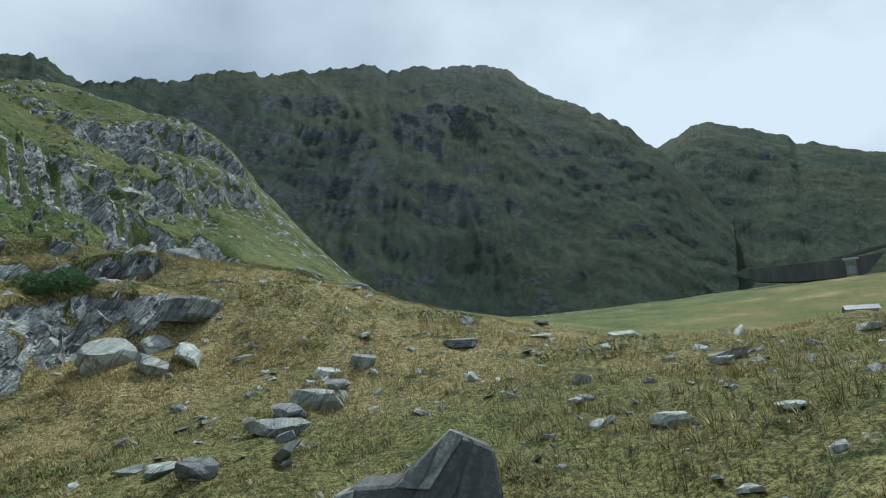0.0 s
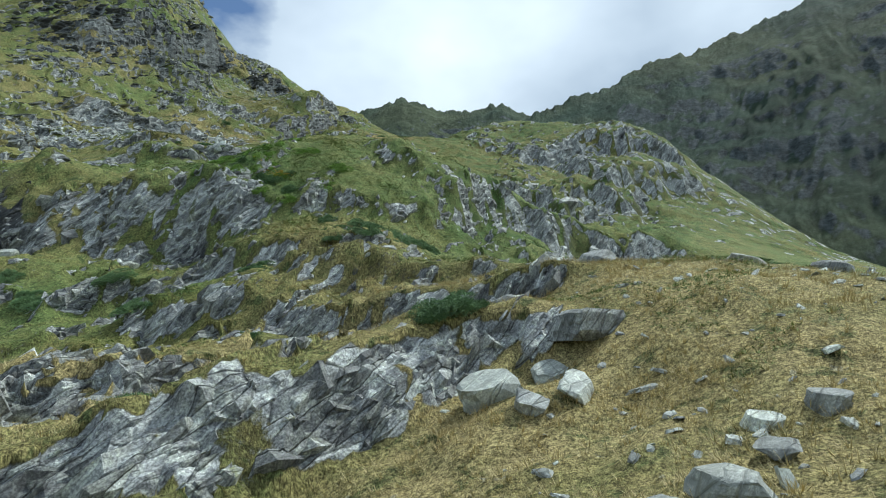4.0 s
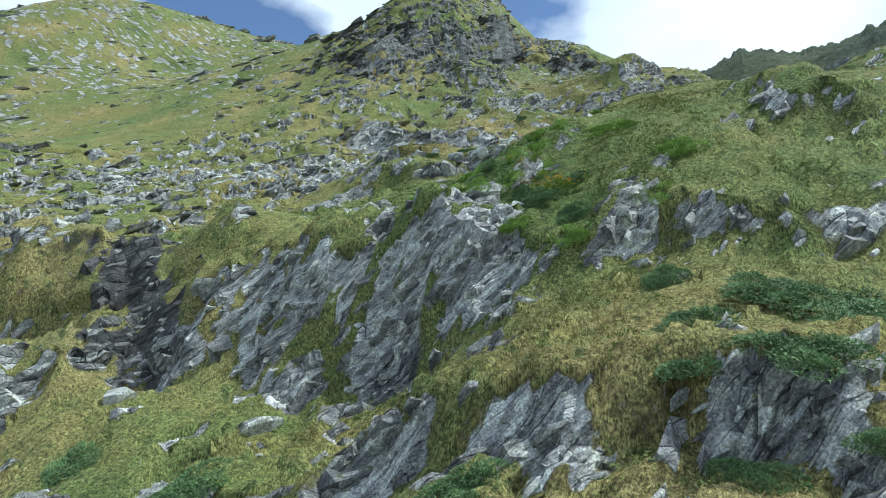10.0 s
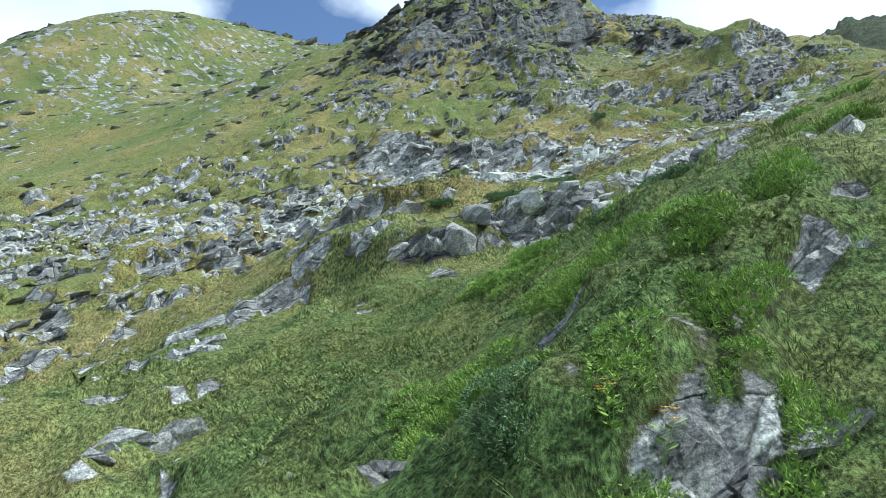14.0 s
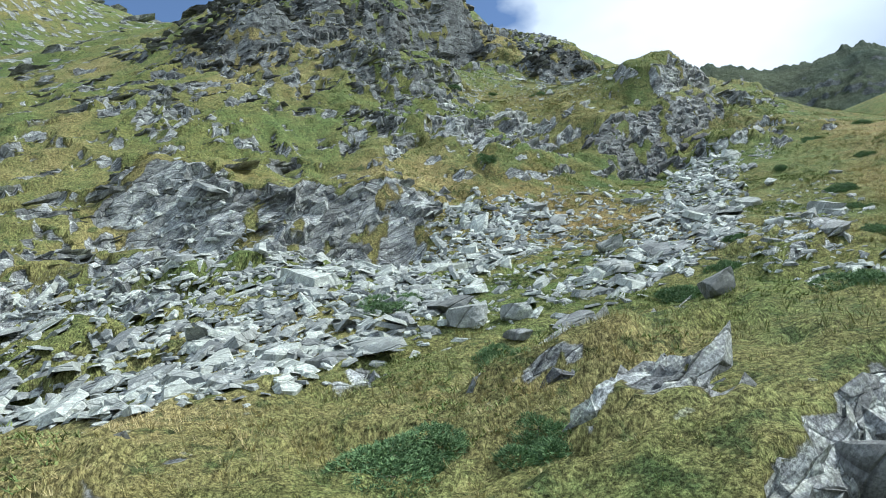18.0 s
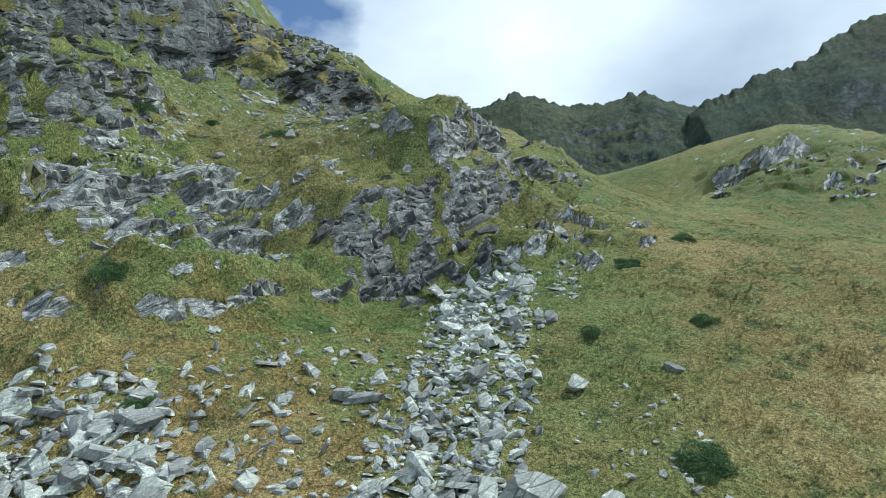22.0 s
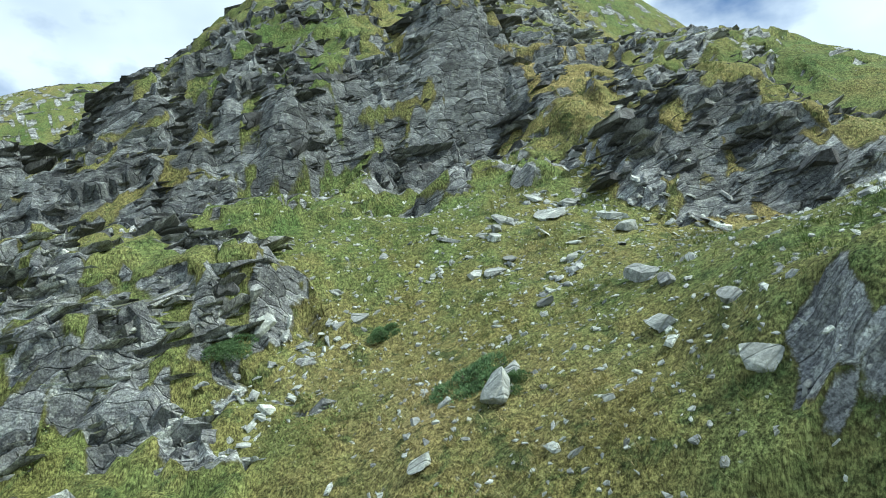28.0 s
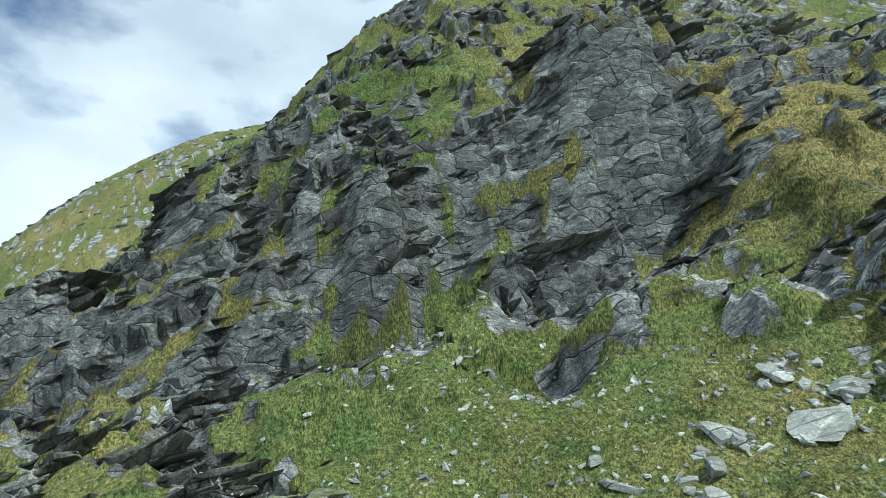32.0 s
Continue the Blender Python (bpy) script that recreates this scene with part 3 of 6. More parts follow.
swell(8, 75, 0.5, 11)
swell(8, 84, 0.9, 11)
swell(8, 93, 2.5, 11)
swell(8, 102, 2.5, 11)
swell(8, 111, 2.4, 11)
swell(17, 12, -1.5, 11)
swell(17, 21, 1.2, 11)
swell(17, 30, -0.4, 11)
swell(17, 48, -0.8, 11)
swell(17, 84, -0.6, 11)
swell(17, 93, -3.9, 11)
swell(17, 102, 3.3, 11)
swell(17, 111, 1.9, 11)
swell(-44, 66, 1.0, 6.5)
swell(-44, 72, -0.8, 6.5)
swell(-44, 78, 0.2, 6.5)
swell(-44, 84, -3.3, 6.5)
swell(-44, 90, 0.7, 6.5)
swell(-38, 60, -0.9, 6.5)
swell(-38, 72, 0.2, 6.5)
swell(-38, 78, 2.1, 6.5)
swell(-38, 84, -0.3, 6.5)
swell(-38, 90, -2.5, 6.5)
swell(-38, 96, -1.6, 6.5)
swell(-32, 54, -1.2, 6.5)
swell(-32, 60, 1.0, 6.5)
swell(-32, 66, -0.3, 6.5)
swell(-32, 72, -0.8, 6.5)
swell(-32, 78, -0.7, 6.5)
swell(-32, 84, 0.7, 6.5)
swell(-32, 90, 1.4, 6.5)
swell(-32, 96, 2.5, 6.5)
swell(-26, 24, -0.4, 6.5)
swell(-26, 36, -1.4, 6.5)
swell(-26, 60, 1.5, 6.5)
swell(-26, 66, -0.8, 6.5)
swell(-26, 72, 1.2, 6.5)
swell(-26, 78, 0.7, 6.5)
swell(-26, 84, -1.3, 6.5)
swell(-26, 90, -0.2, 6.5)
swell(-26, 96, -0.2, 6.5)
swell(-20, 24, -0.5, 6.5)
swell(-20, 30, 2.2, 6.5)
swell(-20, 42, 1.4, 6.5)
swell(-20, 48, 0.7, 6.5)
swell(-20, 72, 0.6, 6.5)
swell(-20, 78, -1.5, 6.5)
swell(-20, 84, 0.6, 6.5)
swell(-20, 90, 1.1, 6.5)
swell(-20, 96, -3.4, 6.5)
swell(-14, 24, -0.6, 6.5)
swell(-14, 30, -1.0, 6.5)
swell(-14, 36, -0.7, 6.5)
swell(-14, 42, -0.7, 6.5)
swell(-14, 48, -1.0, 6.5)
swell(-14, 60, -0.3, 6.5)
swell(-14, 78, 0.4, 6.5)
swell(-8, 12, 0.4, 6.5)
swell(-8, 18, -0.4, 6.5)
swell(-8, 30, -0.2, 6.5)
swell(-8, 36, 0.8, 6.5)
swell(-8, 42, 0.7, 6.5)
swell(-8, 60, 0.3, 6.5)
swell(-8, 78, -0.6, 6.5)
swell(-8, 84, -0.2, 6.5)
swell(-8, 90, -1.0, 6.5)
swell(-2, 12, -0.2, 6.5)
swell(-2, 18, -0.8, 6.5)
swell(-2, 24, 1.2, 6.5)
swell(-2, 30, 0.3, 6.5)
swell(-2, 36, -0.8, 6.5)
swell(-2, 72, -0.2, 6.5)
swell(-2, 78, -0.3, 6.5)
swell(4, 6, -0.4, 6.5)
swell(4, 12, 0.6, 6.5)
swell(4, 30, -0.5, 6.5)


def broad(x, y):
    """The large shape of the ground."""
    x, y = np.asarray(x, float), np.asarray(y, float)
    # the hillside climbs to a lip; to the east it gives way to the valley floor
    up = 118 - 8 * np.log1p(np.exp(np.clip((118 - y) / 8, -40, 40)))
    hill = -2.4 + 0.44 * np.where(y < 60, y, up) - 0.05 * x
    floor = 1.0 + 0.075 * x + 0.02 * y
    east = smooth(x, 22, 75)
    z = hill * (1 - east) + floor * east
    sx, sy, h, r = np.array(SWELLS).T
    if x.ndim == 2:  # a grid: its rows and columns apart
        return z + (h * np.exp(-(((y[:, :1] - sy) / r) ** 2))) @ np.exp(-(((x[:1].T - sx) / r) ** 2)).T
    return z + (h * np.exp(-((x[..., None] - sx) ** 2 + (y[..., None] - sy) ** 2) / (r * r))).sum(-1)


def ground(x, y, fine=True):
    """The height of the ground over the plan."""
    x, y = np.asarray(x, float), np.asarray(y, float)
    z = broad(x, y)
    wx, wy = rough(x, y, 5.0, 4, 11), rough(x, y, 5.0, 4, 23)
    for line, drop, width, above, below, wander in LEDGES:
        xs, ys = [p[0] for p in line], [p[1] for p in line]
        m = 3 * max(above, below)
        sel = (x > min(xs) - m) & (x < max(xs) + m) & (y > min(ys) - m) & (y < max(ys) + m)
        if not sel.any():
            continue
        s, past = along(x[sel] + wander * wx[sel], y[sel] + wander * wy[sel], line)
        wide = max(width, 0.3 * drop)
        tall = drop * (0.95 + 0.4 * np.clip(rough(x[sel], y[sel], 3.5, 2, 27), -0.8, 0.6))
        step = tall * (smooth(s, -wide, wide) - 0.5)
        step = step * np.where(s > 0, np.exp(-((s / above) ** 2)), np.exp(-((s / below) ** 2))) * np.exp(-((past / 1.6) ** 2))
        z[sel] += step
    for kx, ky, h, a, b, turn, flat in KNOBS:
        sel = (np.abs(x - kx) < 4 * a) & (np.abs(y - ky) < 4 * a)
        if not sel.any():
            continue
        dx, dy = x[sel] - kx + 0.6 * wx[sel], y[sel] - ky + 0.6 * wy[sel]
        u, v = dx * math.cos(turn) + dy * math.sin(turn), dy * math.cos(turn) - dx * math.sin(turn)
        z[sel] += h * np.exp(-(((u / a) ** 2 + (v / b) ** 2) ** (flat / 2)))
    if fine:
        # hummocks of the turf; far off they are too small to build
        off = np.maximum.reduce([-46 - x, x - 12, -8 - y, y - 104, 0 * x])
        far = 1 / (1 + (off / 14) ** 2)
        z = z + far * (0.2 * rough(x, y, 6.0, 2, 31) + 0.12 * rough(x, y, 1.5, 2, 41) + 0.05 * rough(x, y, 0.5, 2, 43))
        # bedrock breaking through: plates that run up the slope to the right, steep on their lower side
        d = craggy(x, y)
        a = 0.62
        u, v = x * math.cos(a) + y * math.sin(a), y * math.cos(a) - x * math.sin(a)
        bend = 1.5 * rough(x, y, 8.0, 3, 53)
        for size, tall, seed in ((4.6, 0.7, 55), (2.1, 0.42, 57), (0.9, 0.2, 59)):
            n = rough(u / 1.9 + bend, v + bend, size, 3, seed)
            lift = smooth(n, 0.93 - 1.15 * d, 1.07 - 1.15 * d)
            z = z + (far if size < 4 else 0.4 + 0.6 * far) * tall * (0.4 + 0.6 * d) * lift * (0.55 + 0.45 * np.clip(1.2 - n, 0, 1))
    return z


def craggy(x, y):
    """How much bedrock shows, from 0 to 1, by place."""
    c = 0.50 + 0.3 * rough(x, y, 13.0, 3, 61)
    meadow = smooth(np.hypot((x - 9) / 1.3, y + 1), 24, 15) * smooth(x, -2, 2)
    gully = np.exp(-(((x + 14.5 - 0.1 * (y - 65)) / 7.5) ** 2)) * smooth(y, 52, 58) * smooth(y, 81, 77)
    lawn = np.exp(-(((x + 24) / 6) ** 2 + ((y - 88) / 4.5) ** 2)) + np.exp(-(((x + 20) / 4) ** 2 + ((y - 90) / 7) ** 2)) + np.exp(-(((x + 30.6) / 2) ** 2 + ((y - 86.6) / 2.5) ** 2))
    shelf = np.minimum(np.exp(-(((x + 8) / 6) ** 2 + ((y - 38.5) / 3.5) ** 2)) + 0.9 * np.exp(-(((x + 8) / 6) ** 2 + ((y - 35.2) / 1.6) ** 2)), 1.1)
    east = smooth(x, -9, -3) * smooth(y, 46, 54) * smooth(x, 12, 6)
    high = 0.2 * smooth(np.hypot(x + 44, y - 92), 26, 12) + 0.15 * smooth(x, -22, -34)
    spur = 0.16 * smooth(x, 1, 6) * smooth(y, 34, 40) * smooth(y, 118, 108)
    fins = 0.5 * np.exp(-(((x + 23.0) / 3.6) ** 2 + ((y - 75.2) / 2.4) ** 2)) + 0.4 * np.exp(-(((x + 31.5) / 3.5) ** 2 + ((y - 78.3) / 2.6) ** 2)) + 0.5 * np.exp(-(((x + 32.4) / 1.4) ** 2 + ((y - 91.0) / 1.3) ** 2)) + 0.4 * np.exp(-(((x + 34.0) / 1.6) ** 2 + ((y - 84.6) / 1.6) ** 2)) + 0.65 * np.exp(-(((x + 23 - 1.6 * (y - 76)) / 3.0) ** 2)) * np.exp(-(((y - 75.8) / 2.6) ** 2))
    c = c + high + spur + fins - 0.8 * meadow - 0.8 * smooth(x, 16, 28) * smooth(y, 58, 46) * smooth(x, 160, 110) - 0.7 * gully - 0.65 * np.minimum(lawn, 1) - 0.2 * shelf - 0.48 * east + 0.6 * np.exp(-(((x + 11.2) / 1.3) ** 2 + ((y - 58.4) / 2.8) ** 2)) + 0.12 * smooth(x, -24, -30) * smooth(y, 62, 68) + 0.28 * smooth(x, -78, -96) + 0.25 * smooth(y, 96, 102) * smooth(x, -60, -52) * smooth(x, -22, -28) + 0.2 * smooth(x, -23, -28) * smooth(x, -56, -46) * smooth(y, 38, 43) * smooth(y, 64, 56) + 0.3 * smooth(x, 24, 32) * smooth(y, 60, 66) * smooth(x, 75, 60) - 0.3 * np.exp(-(((x + 62) / 15) ** 2 + ((y - 58) / 12) ** 2)) + 0.28 * np.exp(-(((x + 22) / 9) ** 2 + ((y - 24) / 5) ** 2))
    return np.clip(c, 0, 1)


MAIN_CREST = [(6, 275, 30), (0, 266, 52), (-5, 262, 72), (-9, 256, 104), (-11.6, 251, 118), (-14.2, 256, 123), (-16.9, 263, 133), (-18, 267, 134), (-23.1, 286, 154), (-27.3, 296, 162), (-33.4, 311, 177), (-35.1, 316, 182), (-36.8, 321, 189), (-38.7, 324, 189), (-39.3, 326, 187), (-41.5, 331, 193), (-47.3, 341, 200), (-50.6, 346, 202), (-52, 346, 198), (-54.8, 346, 183), (-58.1, 341, 170), (-62.2, 336, 153), (-66, 331, 130), (-68.7, 326, 105), (-71.5, 321, 81)]
RIGHT_CREST = [(-61.3, 516, 190), (-65.9, 516, 204), (-68.3, 526, 221), (-70.1, 536, 229), (-73.2, 547, 221), (-76.3, 552, 209), (-76.8, 552, 202), (-78.3, 557, 201), (-80.3, 557, 190), (-82.8, 557, 180), (-92.6, 558, 142)]
BACK_CREST = [(9.6, 304, 137), (2.7, 298, 148), (1, 297, 151), (-2.4, 296, 144), (-4.2, 296, 143), (-7.2, 300, 147), (-8.1, 299, 149), (-9.1, 299, 148), (-10, 299, 145), (-11.2, 298, 142), (-12.8, 297, 138), (-13.3, 287, 136), (-16.1, 280, 135), (-19.1, 273, 129), (-21.4, 272, 129), (-24.4, 270, 114), (-25.6, 269, 80)]

# ---------------------------------------------------------------- the ground, one sheet
def spaced(low, high, step, reach_low, reach_high):
    """Places along one side of the sheet: close together near the walk, wider apart far off."""
    mid = list(np.arange(low, high, step))

    def outward(reach):
        far, got = 0.0, []
        while far < reach:
            far += step + (0.015 * far if far < 90 else 1.35 + 0.08 * (far - 90))
            got.append(far)
        return got

    return np.array([low - f for f in reversed(outward(reach_low))] + mid + [mid[-1] + f for f in outward(reach_high)])


def mesh_from_grid(name, x, y, z, mat, attributes=(), sharp=None):
    ny, nx = x.shape
    me = bpy.data.meshes.new(name)
    n = nx * ny
    me.vertices.add(n)
    me.vertices.foreach_set("co", np.stack([x, y, z], -1).reshape(-1).astype(np.float32))
    idx = np.arange(n).reshape(ny, nx)
    quads = np.stack([idx[:-1, :-1], idx[:-1, 1:], idx[1:, 1:], idx[1:, :-1]], -1).reshape(-1, 4)
    me.loops.add(quads.size)
    me.loops.foreach_set("vertex_index", quads.reshape(-1).astype(np.int32))
    me.polygons.add(len(quads))
    me.polygons.foreach_set("loop_start", np.arange(0, quads.size, 4, dtype=np.int32))
    me.polygons.foreach_set("use_smooth", np.ones(len(quads), bool) if sharp is None else ~sharp[:-1, :-1].reshape(-1))
    for key, values in attributes:
        me.attributes.new(key, "FLOAT", "POINT").data.foreach_set("value", values.reshape(-1).astype(np.float32))
    me.materials.append(mat)
    me.update(calc_edges=True)
    return new(name, me)


def slope_of(x, y, z):
    gx = np.gradient(z, axis=1) / np.gradient(x, axis=1)
    gy = np.gradient(z, axis=0) / np.gradient(y, axis=0)
    return gx, gy, np.hypot(gx, gy)


BED = Vector((-1.3, 0.75, 0.8)).normalized()  # the beds dip into the hill
RUN = Vector((1.1, 1.0, 0.85)).normalized()
RUN = (RUN - BED * RUN.dot(BED)).normalized()
FALL = BED.cross(RUN)
# on the great cliff and above it the beds lie flatter
HIGH_RUN, HIGH_BED = Vector((0.45, 0.8, 0.36)).normalized(), Vector((-0.35, -0.15, 0.85))
HIGH_BED = (HIGH_BED - HIGH_RUN * HIGH_BED.dot(HIGH_RUN)).normalized()
HIGH_FALL = HIGH_BED.cross(HIGH_RUN)


def blocks(x, y, z):
    """Relief of broken schist: tilted plates of a few sizes, each standing out by its own amount."""
    flatter = smooth(x, -27, -31) + smooth(y, 87, 91) > 0.5
    u, v, w = (np.where(flatter, x * h.x + y * h.y + z * h.z, x * d.x + y * d.y + z * d.z) for d, h in ((RUN, HIGH_RUN), (FALL, HIGH_FALL), (BED, HIGH_BED)))
    wobble = rough(x, y + z, 2.3, 3, 71)
    wall = slope_of(x, y, z)[2]
    out = 0
    for size, thick, amp, seed in ((3.0, 1.0, 0.44, 1), (1.4, 0.45, 0.24, 2), (0.8, 0.26, 0.13, 3)):
        lay = np.floor(w / thick + 0.5 * wobble).astype(np.int64)
        cu = np.floor(u / size + hashed(lay, lay * 0, 5, seed) * 3 + 0.3 * wobble).astype(np.int64)
        cv = np.floor(v / size * 1.4 + hashed(lay, lay * 0, 9, seed) * 3 - 0.3 * wobble).astype(np.int64)
        out = out + amp * (hashed(cu, cv, lay, seed) - 0.45) * smooth(wall, 5.0 * thick + 0.6, 2.2 * thick + 0.3)
    return out


gx_, gy_ = np.meshgrid(spaced(-44, 8, 0.18, 420, 900), spaced(-5, 99, 0.18, 200, 500))
gz_ = ground(gx_, gy_)
bz_ = broad(gx_, gy_)
sx_, sy_, steep = slope_of(gx_, gy_, gz_)
bx_, by_, lean = slope_of(gx_, gy_, bz_)
apart = np.hypot(sx_ - bx_, sy_ - by_)
crags = craggy(gx_, gy_)
patch = rough(gx_ * 0.8 + gy_ * 0.4, gy_ * 1.1 - gx_ * 0.5, 1.7, 4, 81)
rock = smooth(apart + 0.45 * patch, 0.85, 1.25)
rock = np.maximum(rock, smooth(patch + 1.5 * crags + 0.04 * smooth(gx_, -26, -40), 1.08, 1.3))
size_ = np.sqrt(1 + steep**2)
fade = 1 / (1 + (np.maximum.reduce([-46 - gx_, gx_ - 12, gy_ - 104, 0 * gx_]) / 14) ** 2)
push = fade * rock * (blocks(gx_, gy_, gz_) - 0.08)
px_, py_, pz_ = gx_ - sx_ / size_ * push, gy_ - sy_ / size_ * push, gz_ + push / size_


def alike(x, y, z, sx, sy):
    """How far each place of a sheet still faces as the broad slope does there."""
    p = np.stack([x, y, z], -1)
    n = np.cross(np.gradient(p, axis=1), np.gradient(p, axis=0))
    n = n / (np.linalg.norm(n, axis=-1, keepdims=True) + 1e-9)
    return (n[..., 2] - n[..., 0] * sx - n[..., 1] * sy) / np.sqrt(1 + sx * sx + sy * sy)


facing = alike(px_, py_, pz_, bx_, by_)
bare = smooth(facing + 0.35 * rough(gx_, gy_, 1.1, 3, 83), 1.0, 0.72)
rock = np.clip(rock * (0.3 + 0.85 * bare), 0, 1)
rock = rock * (1 - 0.6 * smooth(rough(gx_, gy_, 2.4, 3, 89), 0.22, 0.45) * smooth(gy_, 74, 60))
rock = rock * (1 - 0.9 * np.exp(-(((gx_ + 30.6) / 1.8) ** 2 + ((gy_ - 86.8) / 2.4) ** 2)))
apron = np.minimum(np.hypot(gx_ + 34.6, gy_ - 87.9), 0.75 * np.hypot(gx_ + 29.0, gy_ - 95.6))
rock = rock * (1 - 0.92 * np.exp(-((apron / 1.2) ** 2)))
# grass on the ledges of the great cliff
bed_ = gx_ * HIGH_BED.x + gy_ * HIGH_BED.y + gz_ * HIGH_BED.z
run_ = gx_ * HIGH_RUN.x + gy_ * HIGH_RUN.y + gz_ * HIGH_RUN.z
low_bed, low_run = (gx_ * d.x + gy_ * d.y + gz_ * d.z for d in (BED, RUN))
band = smooth(rough(low_run / 3.0, low_bed + 0.4 * rough(gx_, gy_, 4.0, 2, 97), 1.3, 3, 99), 0.12, 0.4)
wall_near = np.zeros(gx_.shape)
for line, drop, *rest in LEDGES:
    if drop > 1.5:
        xs, ys = [p[0] for p in line], [p[1] for p in line]
        sel = (gx_ > min(xs) - 5) & (gx_ < max(xs) + 5) & (gy_ > min(ys) - 5) & (gy_ < max(ys) + 5)
        above_, past_ = along(gx_[sel], gy_[sel], line)
        wall_near[sel] = np.maximum(wall_near[sel], np.exp(-((np.hypot(above_, past_) / (0.8 + 0.45 * drop)) ** 2)) * smooth(above_, 1.8, 0.7))
        if line[0][1] < 55:  # turf covers the ground above the lip
            lip = np.exp(-(((above_ - 2.6) / 1.3) ** 2)) * smooth(past_, 1.5, 0.5)
            rock[sel] *= 1 - 0.8 * lip * smooth(rough(gx_[sel], gy_[sel], 2.0, 3, 121), -0.55, -0.1)
rock = rock * (1 - 0.62 * band * (1 - 0.9 * wall_near) * smooth(gy_, 92, 86) * smooth(gx_, -31, -27))
turfy = smooth(rough(run_ / 4.5, bed_ + 0.5 * rough(gx_, gy_, 4.0, 2, 95), 1.5, 3, 93), 0.2, 0.45)
rock = rock * (1 - 0.62 * turfy * np.clip(smooth(gx_, -27, -31) * smooth(gy_, 70, 76) + smooth(gy_, 92, 97), 0, 1))
inside, beyond = along(gx_, gy_, [(-44.6, 72.0), (-40.6, 79.6), (-38.4, 83.2), (-36.6, 86.6), (-34.8, 90.2), (-33.2, 94.2), (-30.5, 97.0)])
dark = smooth(inside, -1.8, 0.2) * smooth(inside, 14, 9) * smooth(beyond, 5, 1) + np.exp(-((np.hypot(gx_ + 23.4, gy_ - 95.6) / 4.0) ** 4))
slope_line, slope_end = along(gx_, gy_, [(-17.6, 78.0), (-15.2, 81.2), (-13.2, 83.4), (-11.4, 85.4)])
dark = dark + 0.4 * np.exp(-((np.hypot(gx_ + 31.8, gy_ - 78.6) / 4.2) ** 4))
dark = dark + 0.52 * smooth(gx_, -24, -30) * smooth(gy_, 63, 69) * smooth(gx_, -75, -55)
dark = np.clip(dark + 0.55 * np.exp(-((np.hypot(slope_line - 0.6, slope_end) / 2.2) ** 4)), 0, 1)
wet = 1.3 * np.exp(-(((gx_ + 24.0) / 4.2) ** 2 + ((gy_ - 31.3) / 2.4) ** 2)) + 0.7 * np.exp(-(((gx_ + 11) / 2.5) ** 2 + ((gy_ - 31.2) / 1.0) ** 2)) + 0.7 * np.exp(-(((gx_ + 16.5) / 3.0) ** 2 + ((gy_ - 43.0) / 1.6) ** 2))
dry = 0.5 + 0.36 * rough(gx_, gy_, 9.0, 4, 91)
dry = dry + 0.22 * smooth(np.hypot(gx_ - 9, gy_ - 6), 28, 12) - 0.5 * np.exp(-(((gx_ + 8) / 9) ** 2 + ((gy_ - 37.5) / 6) ** 2)) - 0.05 * smooth(gx_, -30, -60) - 0.3 * np.exp(-(((gx_ + 10) / 3.5) ** 2 + ((gy_ - 43) / 3) ** 2))
dry = dry - 0.06 * smooth(gx_, -10, -5) * smooth(gy_, 48, 58) - 0.09 * smooth(gy_, 80, 86)
dry = dry - 0.28 * smooth(gx_, 2, 8) * smooth(gy_, 34, 42) * smooth(gy_, 116, 106) + 0.1 * smooth(gx_, 20, 34) * smooth(gy_, 60, 44)
heath = 0.12 + 0.1 * smooth(gx_, -9, -5) * smooth(gy_, 56, 62) * smooth(gx_, 30, 10) + 0.06 * smooth(gy_, 80, 86) * smooth(gx_, -36, -31) + 0.16 * smooth(gx_, -10, -4) * smooth(gy_, 50, 58) * smooth(gy_, 100, 90) + 0.5 * np.exp(-(((gx_ + 18) / 6) ** 2 + ((gy_ - 68) / 8) ** 2))
ground_sheet = mesh_from_grid("ground", px_, py_, pz_, GROUND, (("rock", rock), ("dry", dry), ("heath", heath), ("wet", wet), ("dark", dark)), rock > 0.45)
tagged(ground_sheet, "steep mountain turf, green and straw-coloured, broken by grey schist", "hillside", kind="structure")


